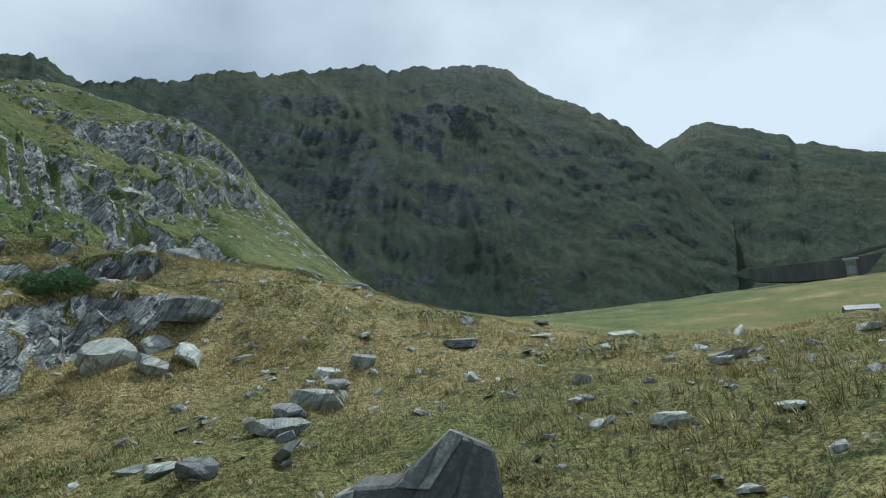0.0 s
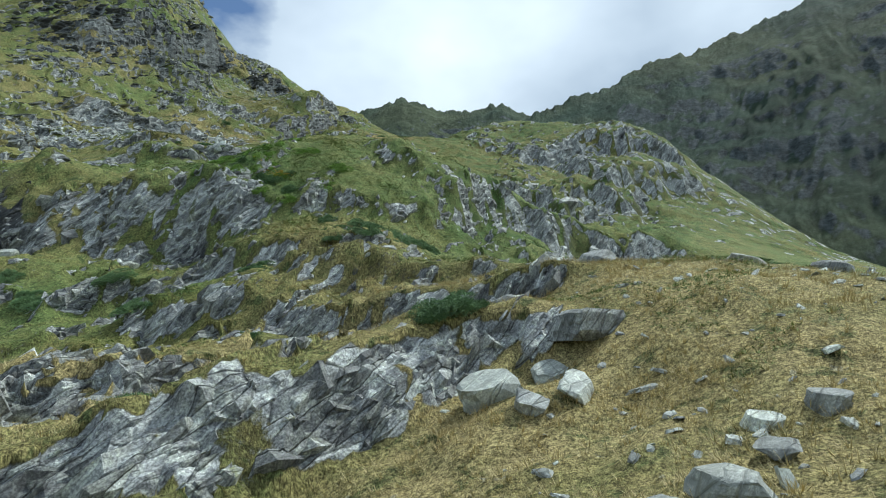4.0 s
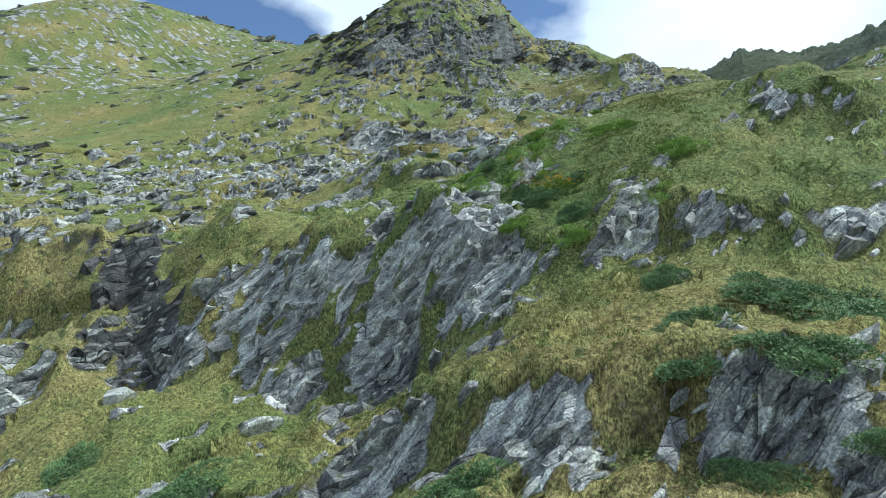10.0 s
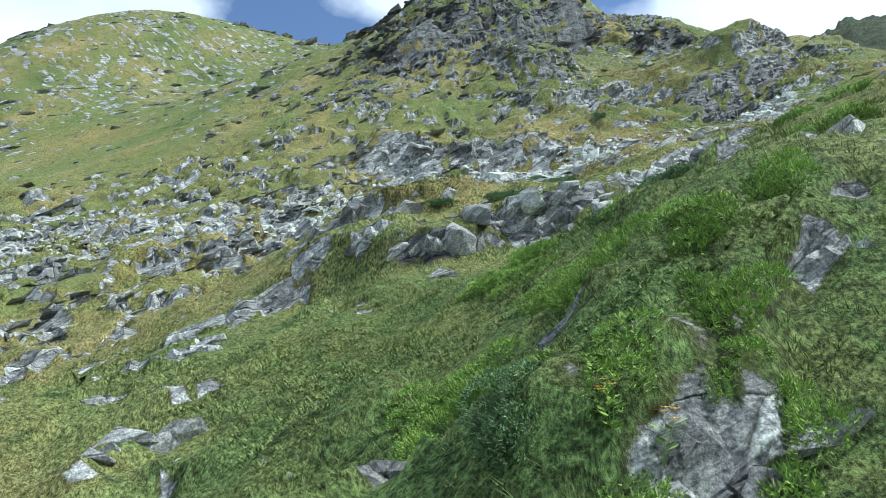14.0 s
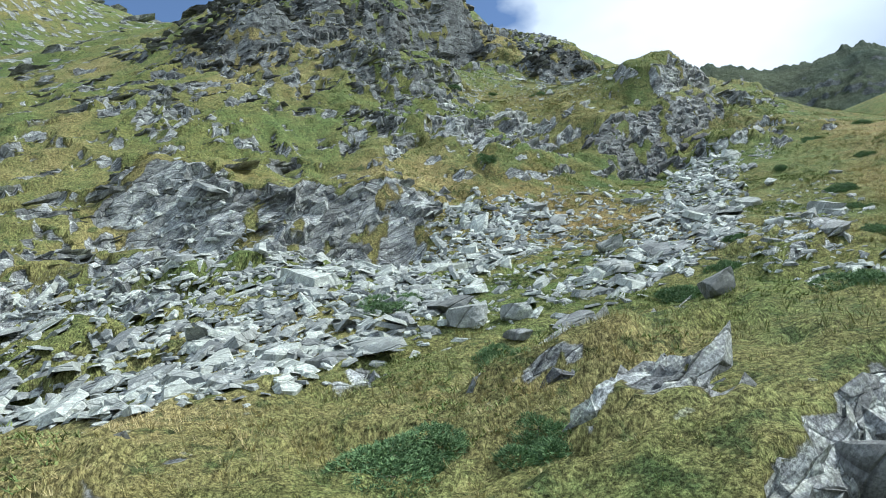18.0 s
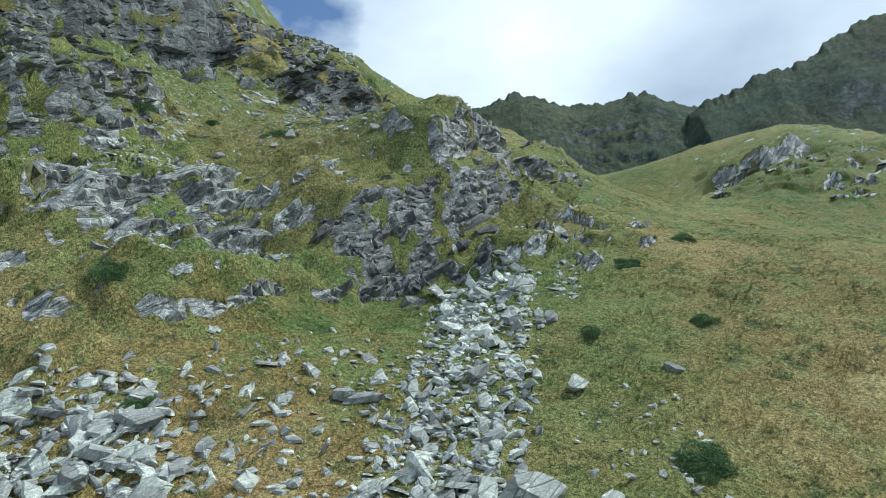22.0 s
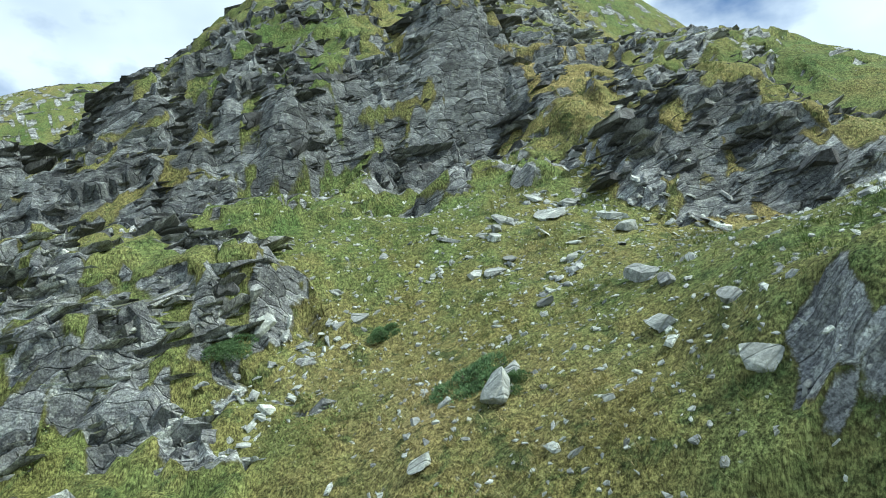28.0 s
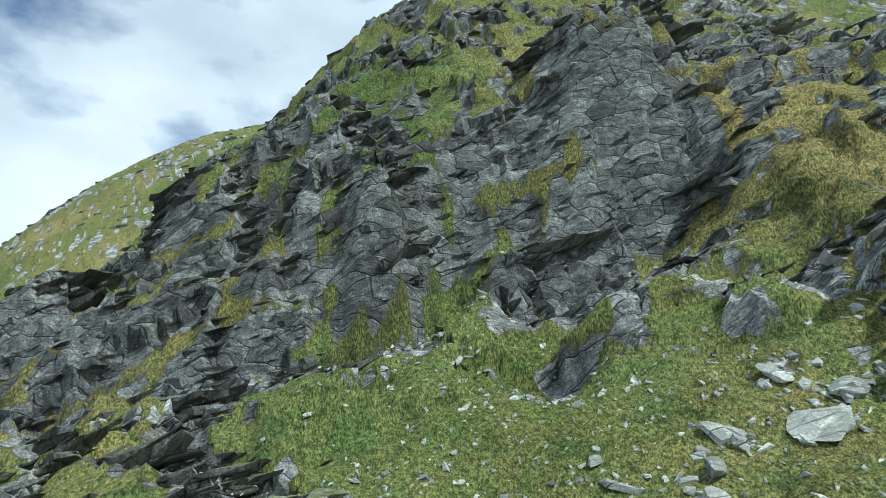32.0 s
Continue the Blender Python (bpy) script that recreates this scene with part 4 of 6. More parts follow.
# ---------------------------------------------------------------- far mountains
def mountain(name, crest, base, near, label, seed):
    """A far mountain side. crest: rows of bearing (degrees left of north), distance and height of its top line; it falls to the height
    base at the distance near."""
    bear = np.array([-c[0] for c in crest])
    a = np.linspace(bear[0], bear[-1], 620)
    far, top = np.interp(a, bear, [c[1] for c in crest]), np.interp(a, bear, [c[2] for c in crest])
    s = np.linspace(0, 1.2, 210)[:, None]
    d = near + (far - near)[None] * s
    x, y = d * np.sin(np.radians(a)), d * np.cos(np.radians(a))
    rise = np.where(s < 1, 0.75 * np.clip(s, 0, 1) ** 1.15 + 0.25 * smooth(s), 1 - 1.6 * (s - 1))
    z = base + (top - base)[None] * rise
    z = z + 2.0 * rough(a * 1.2, a * 0 + seed, 1.1, 4, seed)[None] * np.exp(-(((s - 1) / 0.06) ** 2))
    fold = np.clip(4 * s * (1.03 - s), 0, 1)
    ridge = 1 - np.abs(rough(x, y, 75.0, 4, seed + 3))
    side = np.radians(a)[None] * far[None] + 0 * s
    gully = 1 - np.abs(rough(side + 14 * rough(x, y, 60.0, 2, seed + 8), s * 70, 24.0, 4, seed + 6))
    z = z + fold * (7 * (ridge - 0.6) + 2.2 * (gully - 0.6) + 1.4 * rough(x, y, 16.0, 5, seed + 5) + 0.5 * rough(x, y, 3.5, 3, seed + 15))
    q = z / 13.0 + 1.3 * rough(x, y, 60.0, 3, seed + 9)
    saw = q - np.floor(q)
    z = z + fold * 0.9 * smooth(rough(x, y, 80.0, 3, seed + 13), -0.2, 0.4) * (smooth(saw, 0.75, 0.95) - saw)
    gx, gy = np.gradient(z, axis=1), np.gradient(z, axis=0)
    run = np.hypot(np.gradient(x, axis=0), np.gradient(y, axis=0))
    mask = smooth(np.abs(gy) / run + 0.25 * rough(x, y, 30.0, 3, seed + 21), 0.8, 1.8)
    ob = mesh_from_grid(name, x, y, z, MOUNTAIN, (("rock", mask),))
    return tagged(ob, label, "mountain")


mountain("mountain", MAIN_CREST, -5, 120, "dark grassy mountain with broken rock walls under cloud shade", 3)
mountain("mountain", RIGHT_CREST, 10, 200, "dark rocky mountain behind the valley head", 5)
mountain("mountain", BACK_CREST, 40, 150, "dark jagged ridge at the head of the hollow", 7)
import collections

# ---------------------------------------------------------------- helpers for things
rng = np.random.default_rng(7)
AXIS_X, AXIS_Y = gx_[0], gy_[:, 0]


def sampled(values, x, y):
    """A value of the ground sheet at places of the plan."""
    i = np.clip(np.searchsorted(AXIS_X, x) - 1, 0, len(AXIS_X) - 2)
    j = np.clip(np.searchsorted(AXIS_Y, y) - 1, 0, len(AXIS_Y) - 2)
    u = np.clip((x - AXIS_X[i]) / (AXIS_X[i + 1] - AXIS_X[i]), 0, 1)
    v = np.clip((y - AXIS_Y[j]) / (AXIS_Y[j + 1] - AXIS_Y[j]), 0, 1)
    top = values[j, i] * (1 - u) + values[j, i + 1] * u
    return top * (1 - v) + (values[j + 1, i] * (1 - u) + values[j + 1, i + 1] * u) * v


def height(x, y):
    return float(sampled(gz_, np.array([x]), np.array([y]))[0])


def tilt_at(x, y):
    """The turn that lays a thing on the slope at a place."""
    up = Vector((-float(sampled(bx_, np.array([x]), np.array([y]))[0]), -float(sampled(by_, np.array([x]), np.array([y]))[0]), 1)).normalized()
    return Vector((0, 0, 1)).rotation_difference(up).to_matrix().to_4x4()


def mesh_of(name, verts, faces, mat, flat=True, values=()):
    me = bpy.data.meshes.new(name)
    faces = np.asarray(faces, dtype=np.int32)
    me.vertices.add(len(verts))
    me.vertices.foreach_set("co", np.asarray(verts, dtype=np.float32).reshape(-1))
    me.loops.add(faces.size)
    me.loops.foreach_set("vertex_index", faces.reshape(-1))
    me.polygons.add(len(faces))
    me.polygons.foreach_set("loop_start", np.arange(0, faces.size, faces.shape[1], dtype=np.int32))
    me.polygons.foreach_set("use_smooth", np.full(len(faces), not flat))
    for key, v in values:
        me.attributes.new(key, "FLOAT", "POINT").data.foreach_set("value", np.asarray(v, dtype=np.float32))
    me.materials.append(mat)
    me.update(calc_edges=True)
    return me


def part(name, me, parent, label=""):
    ob = new(name, me)
    ob.parent = parent
    return tagged(ob, label)


def chipped(seed, cuts=16, level=3, grain=0.03):
    """A boulder of about unit size: a ball cut by many planes, some of them parallel like the beds."""
    r = np.random.default_rng(seed)
    bm = bmesh.new()
    bmesh.ops.create_icosphere(bm, subdivisions=level, radius=0.62)
    v = np.array([p.co[:] for p in bm.verts])
    f = np.array([[q.index for q in p.verts] for p in bm.faces])
    bm.free()
    for n in range(cuts):
        d = r.normal(size=3)
        if n % 3 == 0:
            d = np.array([0.15, 0.1, 1 if r.random() < 0.5 else -1]) + 0.15 * r.normal(size=3)
        d /= np.linalg.norm(d)
        over = v @ d - r.uniform(0.2, 0.44)
        v = v - np.maximum(over, 0)[:, None] * d
    step = np.floor(v[:, 2] * 9 + 0.6 * np.sin(v[:, 0] * 5 + seed))
    v[:, :2] *= (1 + 0.07 * (hashed(step.astype(np.int64), step.astype(np.int64) * 0, 3, seed) - 0.5))[:, None]
    v += grain * np.stack([rough(v[:, 1] * 4 + seed, v[:, 2] * 4, 1.0, 2, k) for k in (1, 2, 3)], -1)
    return v, f


def shard(r):
    """A flat angular stone of unit size, in few faces."""
    a = np.sort(r.uniform(0, 2 * np.pi, 6) * 0.35 + np.arange(6) * np.pi / 3)
    rad = r.uniform(0.36, 0.56, 6)
    low = np.stack([np.cos(a) * rad, np.sin(a) * rad, np.full(6, -0.5) + r.uniform(0, 0.25, 6)], -1)
    high = np.stack([np.cos(a) * rad * r.uniform(0.6, 0.95, 6), np.sin(a) * rad * r.uniform(0.6, 0.95, 6), np.full(6, 0.5) - r.uniform(0, 0.35, 6)], -1)
    v = np.concatenate([low, high, [[0, 0, 0.5 - r.uniform(0, 0.1)]]])
    f = [(6 + k, 6 + (k + 1) % 6, 12) for k in range(6)]
    for k in range(6):
        n = (k + 1) % 6
        f += [(k, n, 6 + n), (k, 6 + n, 6 + k)]
    return v, np.array(f)


def blocky(seed, level=3, skew=0.26, corners=14):
    """A squared block of about unit size, with broken corners and bedding."""
    r = np.random.default_rng(seed)
    bm = bmesh.new()
    bmesh.ops.create_icosphere(bm, subdivisions=level, radius=0.95)
    v = np.array([p.co[:] for p in bm.verts])
    f = np.array([[q.index for q in p.verts] for p in bm.faces])
    bm.free()
    planes = [(np.array(d, float) + skew * r.normal(size=3), r.uniform(0.4, 0.52)) for d in ((1, 0, 0), (-1, 0, 0), (0, 1, 0), (0, -1, 0), (0, 0, 1), (0, 0, -1))]
    planes += [(r.normal(size=3), r.uniform(0.42, 0.6)) for _ in range(corners)]
    for _ in range(2):
        for d, far in planes:
            d = d / np.linalg.norm(d)
            v = v - np.maximum(v @ d - far, 0)[:, None] * d
    step = np.floor(v[:, 2] * 8 + 0.5 * np.sin(v[:, 0] * 4 + seed)).astype(np.int64)
    v[:, :2] *= (1 + 0.06 * (hashed(step, step * 0, 3, seed) - 0.5))[:, None]
    v += 0.035 * np.stack([rough(v[:, 1] * 4 + seed, v[:, 2] * 4, 1.0, 3, k) for k in (1, 2, 3)], -1)
    return 0.76 * v, f


SHARDS = [shard(rng) for _ in range(24)]
SHARD_MESHES = [mesh_of("stone", v, f, SCREE) for v, f in SHARDS]
BOULDERS = [mesh_of("boulder", *(chipped(s) if s % 3 == 0 else blocky(s)), STONE) for s in range(6)]
DARK_BOULDERS = [mesh_of("boulder", *(blocky(s + 20) if s % 2 == 0 else chipped(s + 20)), DARK_STONE) for s in range(6)]


def slab_turn(r, x, y, spread):
    """A random lie for a loose stone: along the slope, turned and tipped."""
    return tilt_at(x, y) @ Euler((r.normal(0, spread), r.normal(0, spread), r.uniform(0, 6.28))).to_matrix().to_4x4()


def boulder(x, y, size, flat=0.6, turn=0.0, tip=0.0, sink=0.2, dark=False, label="pale grey schist boulder lying in the grass"):
    n = len([o for o in scene.objects if o.name.startswith("boulder")])
    ob = new("boulder", (DARK_BOULDERS if dark else BOULDERS)[n % 6])
    z = height(x, y) + size * flat * (0.5 - sink) * 0.8
    ob.matrix_world = Matrix.Translation((x, y, z)) @ tilt_at(x, y) @ pose(0, 0, 0, tip, 0.4 * tip, turn) @ Matrix.Diagonal((size * 1.05, size * 0.8, size * flat, 1))
    return tagged(ob, label, "boulder", "boulders on the slope")


# ---------------------------------------------------------------- boulders, from the first meadow upwards
box = boulder(3.7, 11.4, 1.6, 0.62, 28, 0, 0.2, True, "large dark block of schist standing on the meadow")
box.matrix_world = pose(3.7, 11.4, height(3.7, 11.4) + 0.28, 3, -2, 28) @ Matrix.Diagonal((1.75, 1.3, 0.85, 1))
box.data = mesh_of("boulder", *blocky(31, 4, 0.06, 3), DARK_STONE)
boulder(1.4, 10.0, 1.3, 0.62, 15, 8, 0.2, False, "pale lichen-grey boulder at the foot of the slab")
for x, y, s, k, turn, tip in ((2.7, 10.9, 1.1, 0.4, 40, 22), (2.9, 9.4, 1.15, 0.35, 55, 28), (2.0, 9.1, 0.8, 0.5, 60, 20), (1.7, 14.5, 0.5, 0.7, 0, 0), (2.7, 15.6, 1.0, 0.5, 20, 10), (9.6, 15.9, 1.4, 0.35, 30, 8)):
    boulder(x, y, s, k, turn, tip, label="tilted grey schist block bedded in the turf")
for x, y, s, k, turn in ((6.5, 19.3, 1.35, 0.65, 10), (1.4, 16.3, 0.95, 0.75, 50), (2.6, 15.4, 0.8, 0.7, 25), (14.4, 18.8, 1.3, 0.6, 0), (11.4, 21.0, 1.0, 0.6, 30), (2.1, 13.8, 0.6, 0.75, 70)):
    boulder(x, y, s, k, turn, 0, 0.25, True, "dark weathered boulder on the grass crest")
for x, y, s, k in ((3.7, -0.5, 0.52, 0.4), (4.2, -1.5, 0.3, 0.5), (6.3, -0.1, 0.36, 0.5), (7.3, 0.2, 0.75, 0.25), (9.3, 5.1, 0.6, 0.35), (7.2, 5.7, 0.9, 0.25), (5.3, 0.5, 0.2, 0.6), (4.3, 1.0, 0.24, 0.6), (8.9, -1.4, 0.5, 0.4), (5.1, 1.4, 0.35, 0.7), (3.9, 5.5, 0.6, 0.5), (5.0, 6.3, 0.7, 0.5), (2.9, 4.8, 0.95, 0.45), (2.3, 4.5, 0.7, 0.5), (1.9, 4.1, 0.85, 0.35), (0.5, 3.3, 0.55, 0.5), (0.3, 3.9, 0.45, 0.6), (4.3, 6.5, 0.7, 0.35), (12.0, 4.5, 1.4, 0.3), (16.5, 3.0, 1.6, 0.3), (1.5, 15.1, 0.55, 0.35), (0.2, 15.7, 0.42, 0.45), (-2.8, 22.8, 0.35, 0.6), (-0.8, 23.1, 0.7, 0.6), (-19.0, 28.7, 0.95, 0.6), (-13.0, 43.4, 0.4, 0.5), (-12.8, 42.2, 0.36, 0.6)):
    boulder(x, y, s, k, 67 * s + 11 * x, 6, label="small pale schist boulder in the grass")
for x, y, s, k, turn, tip in ((-12.5, 48.4, 1.3, 1.5, 20, 0), (-13.4, 46.1, 1.35, 1.15, 70, 4), (-14.6, 46.2, 1.1, 1.2, 35, -5), (-15.2, 45.3, 0.95, 1.5, 10, 6), (-13.0, 47.2, 0.9, 1.2, 50, 0), (-16.2, 44.2, 1.2, 1.0, 30, 5), (-11.8, 50.4, 1.0, 1.3, 15, 0)):
    boulder(x, y, 0.8 * s, 0.72 * k, turn, tip, 0.4, True, "upright grey-green rock in a row along the slope")
for x, y, s, k in ((-18.3, 55.9, 1.05, 0.7), (-17.6, 54.9, 1.05, 0.55), (-16.8, 55.4, 0.75, 0.7), (-15.6, 54.9, 1.0, 0.45), (-16.4, 54.3, 0.5, 0.6), (-13.0, 54.9, 0.75, 0.75), (-14.3, 61.4, 1.5, 0.32), (-10.6, 59.3, 1.2, 0.6), (-9.5, 64.2, 1.0, 0.35), (-9.6, 64.2, 1.0, 0.6), (-13.2, 66.6, 1.3, 0.4), (-15.9, 62.8, 1.05, 0.55), (-14.8, 66.9, 0.95, 0.5), (-20.1, 67.4, 0.9, 0.5), (-11.5, 68.0, 1.25, 0.4), (-12.5, 67.8, 0.85, 0.45), (-19.9, 69.0, 0.95, 0.45), (-12.8, 72.6, 0.75, 0.6), (-10.3, 71.9, 0.65, 0.7), (-10.6, 75.7, 0.7, 0.35), (-16.1, 71.4, 0.7, 0.55), (-7.7, 72.8, 0.55, 0.5), (-11.2, 62.8, 0.7, 0.5), (-10.3, 63.0, 0.6, 0.6)):
    boulder(x, y, s, k, 131 * s + 17 * x, 7, 0.12, x > -10.7 and s > 1.1, "pale angular boulder among the scree")
for x, y, s, k in ((-22.6, 82.3, 0.6, 0.6), (-25.5, 78.5, 0.6, 0.6), (-27.8, 78.8, 0.55, 0.7), (-27.8, 76.2, 0.5, 0.9), (-24.7, 81.2, 0.9, 0.4), (-18.2, 83.9, 0.9, 0.25), (-26.3, 90.4, 1.5, 0.3), (-24.1, 90.8, 1.0, 0.55), (-25.8, 87.2, 0.95, 0.3), (-21.5, 87.0, 1.15, 0.45), (-20.3, 85.4, 0.7, 0.6), (-22.4, 83.7, 1.15, 0.55), (-22.6, 84.3, 0.75, 0.45), (-26.7, 88.2, 0.75, 0.5), (-29.3, 82.5, 0.6, 0.9), (-29.2, 82.0, 0.5, 0.8), (-24.1, 88.2, 0.6, 0.4), (-23.6, 86.5, 0.7, 0.4), (-25.7, 87.8, 0.6, 0.4), (-19.0, 85.1, 0.7, 0.5), (-20.7, 86.4, 0.7, 0.5), (-27.4, 90.7, 0.9, 0.4), (-26.4, 91.2, 1.0, 0.35), (-27.0, 88.6, 0.65, 0.7), (-28.5, 87.5, 0.4, 0.6), (-27.9, 93.9, 1.1, 0.5), (-26.4, 89.9, 0.5, 0.4), (-24.6, 88.9, 0.55, 0.35)):
    boulder(x, y, 0.7 * s, k, 91 * s + 23 * x, 8, 0.15, label="white-grey schist boulder on the steep lawn")


# ---------------------------------------------------------------- scree
def field(x, y):
    """How thickly loose stones lie, from 0 to 1, and how large they are."""
    thick, big = np.zeros(x.shape), np.full(x.shape, 0.28)
    for line, wide, most, size in (
        ([(-12.7, 79.0), (-13.0, 74.0), (-13.4, 69.0), (-13.7, 63.0), (-15.0, 59.0)], 1.7, 1.0, 0.36),
        ([(-21.0, 67.0), (-22.5, 61.0), (-21.5, 55.0), (-23.0, 51.5)], 3.2, 1.0, 0.42),
        ([(-22.0, 60.0), (-28.0, 54.0), (-35.0, 49.0), (-44.0, 44.0)], 2.6, 1.0, 0.36),
        ([(-21.0, 66.5), (-27.0, 61.0), (-32.5, 60.5)], 1.7, 0.9, 0.36),
        ([(-16.5, 70.5), (-17.5, 64.0), (-18.5, 58.0)], 4.0, 0.24, 0.32),
        ([(-11.0, 57.0), (-11.6, 60.5), (-10.2, 63.5)], 1.1, 0.6, 0.26),
        ([(-9.3, 86.0), (-9.6, 81.0), (-9.9, 77.5)], 0.45, 1.0, 0.22),
        ([(-9.0, 66.0), (-8.6, 70.0)], 2.0, 0.12, 0.3),
        ([(-28.6, 81.5), (-27.9, 85.0), (-27.4, 89.0)], 0.5, 0.75, 0.24),
        ([(-22.8, 84.8), (-24.2, 88.0), (-26.0, 92.0)], 0.7, 0.55, 0.3),
        ([(-29.5, 87.5), (-24.0, 87.5), (-20.0, 87.0)], 5.0, 0.6, 0.13),
        ([(-29.3, 82.5), (-28.3, 83.6), (-27.9, 83.3), (-27.1, 81.7)], 0.3, 0.95, 0.22),
        ([(-24.2, 88.6), (-24.0, 87.6), (-23.6, 86.4)], 0.4, 0.95, 0.25),
        ([(-26.8, 88.4), (-25.6, 87.4)], 0.35, 0.8, 0.24),
        ([(-27.2, 90.9), (-26.0, 91.0), (-24.8, 91.6)], 0.6, 0.7, 0.24),
        ([(-24.0, 92.2), (-21.0, 93.4)], 0.9, 0.7, 0.26),
        ([(-30.0, 90.0), (-26.5, 93.5)], 1.4, 0.35, 0.3),
        ([(-26.0, 78.0), (-22.5, 81.5)], 1.6, 0.16, 0.25),
        ([(1.2, 3.6), (4.0, 5.6), (5.4, 6.6)], 0.8, 0.42, 0.26),
        ([(4.6, -1.2), (3.4, -0.6)], 0.7, 0.5, 0.16),
        ([(2.0, 1.0), (6.0, 4.0), (8.0, 9.0), (6.0, 14.0)], 5.5, 0.2, 0.24),
    ):
        s, past = along(x, y, line)
        w = most * smooth(np.hypot(s, past) / wide, 1.25, 0.7)
        big = np.where(w > thick, size, big)
        thick = np.maximum(thick, w)
    return thick, big


def scattered(n, box_, r):
    """Places for loose stones, thick where the scree is thick."""
    x, y = r.uniform(box_[0], box_[1], n), r.uniform(box_[2], box_[3], n)
    thick, big = field(x, y)
    keep = r.random(n) < thick
    return x[keep], y[keep], big[keep]


got = [scattered(n, b, rng) for n, b in ((25000, (-34, -8, 50, 80)), (4200, (-46, -30, 42, 64)), (11000, (-35, -16, 76, 96)), (2600, (-1, 13, -2.5, 18)))]
sx1, sy1, sb1 = (np.concatenate([g[k] for g in got]) for k in range(3))
keep = np.abs(sampled(sx_, sx1, sy1)) < 3
sx1, sy1, sb1 = sx1[keep], sy1[keep], sb1[keep]
order = np.argsort(-sb1 * np.exp(rng.normal(0, 0.35, len(sb1))) * (np.abs(sx1 + 15) < 8) * (np.abs(sy1 - 64) < 12), kind="stable")
sx1, sy1, sb1 = sx1[order], sy1[order], sb1[order]
sizes = 0.5 * sb1 * np.exp(rng.normal(0, 0.5, len(sb1)))
heights = sampled(gz_, sx1, sy1)
rest_v, rest_f, count = [], [], 0
for n, (x, y, s, z) in enumerate(zip(sx1, sy1, sizes, heights)):
    m = Matrix.Translation((x, y, z + 0.12 * s)) @ slab_turn(rng, x, y, 0.32) @ Matrix.Diagonal((s * rng.uniform(1.1, 2.2), s * rng.uniform(0.8, 1.3), s * rng.uniform(0.16, 0.4), 1))
    k = int(rng.integers(len(SHARDS)))
    if n < 300:
        ob = new("stone", SHARD_MESHES[k])
        ob.matrix_world = m
        tagged(ob, "pale angular slab of schist in the scree", "stone", "stones of the scree")
    else:
        v, f = SHARDS[k]
        a = np.array(m)
        rest_v.append(v @ a[:3, :3].T + a[:3, 3])
        rest_f.append(f + count)
        count += len(v)
tagged(new("scree", mesh_of("scree", np.concatenate(rest_v), np.concatenate(rest_f), SCREE)), "pale grey slabs of broken schist strewn down the gully", "scree", kind="stuff")

SLABS = [form[1] for form in LEDGES].index(3.9)
OUTCROPS = [  # in the order of the ledges and knobs above
    "black wet wall of fissured schist", "long grey-green cliff band with grass on its ledges", "low grey cliff below the wet black wall", "lower end of the cliff band under the shelf", "sloping slab of ribbed grey schist", "low grey rock wall under the meadow turf",
    "low shaded rock step on the meadow", "ribbed slabs running down below the meadow", "smooth square-cut grey rock face beside junipers", "low rock step overgrown with turf", "row of upright rocks along the slope",
    "wet broken rock step below the shelf", "grey rock wall above the scree", "steep stack of dark tilted slabs at the scree head", "layered rock brow above the slabs",
    "low ribs of rock in the turf", "layered grey outcrop beside the steep lawn", "lower step of the great dark cliff", "upper step of the great dark cliff",
    "rocky face of the spur across the hollow", "broken rock band on the spur", "upper rock band of the spur", "outer rock band of the spur", "bare rock hump on the far spur", "dark crag standing on the skyline", "low dark rocks beside the crag", "broken grey rocks of the pointed summit", "pointed top of the summit",
]
# ---------------------------------------------------------------- ribs of bedrock that stand out of the rock steps
def rib(r, n=6):
    """A broken fin of schist of unit size: long in x, standing in z, thin in y, with a stepped crest."""
    x = np.linspace(-0.5, 0.5, n) + r.uniform(-0.05, 0.05, n)
    crest = np.clip(0.5 - 0.9 * np.abs(np.linspace(-1, 1, n) - r.uniform(-0.5, 0.5)) ** 1.5 + r.uniform(-0.2, 0.2, n), -0.3, 0.5)
    thick = (1 - 0.7 * np.abs(np.linspace(-1, 1, n)) ** 2) * r.uniform(0.6, 1.0, n) * 0.5
    bow = 0.12 * r.normal(size=n)
    rows = [(-thick, np.full(n, -0.6)), (-thick * r.uniform(0.7, 1, n), crest - r.uniform(0.08, 0.3, n)), (thick * r.uniform(-0.3, 0.5, n), crest), (thick, np.full(n, -0.6))]
    v = np.concatenate([np.stack([x + 0.03 * r.normal(size=n), y + bow, z], -1) for y, z in rows])
    f = []
    for a in range(3):
        for k in range(n - 1):
            p, q = a * n + k, (a + 1) * n + k
            f += [(p, p + 1, q + 1), (p, q + 1, q)]
    for k in (0, n - 1):
        ring = [k, n + k, 2 * n + k, 3 * n + k]
        f += [(ring[0], ring[1], ring[2]), (ring[0], ring[2], ring[3])]
    return v, np.array(f)


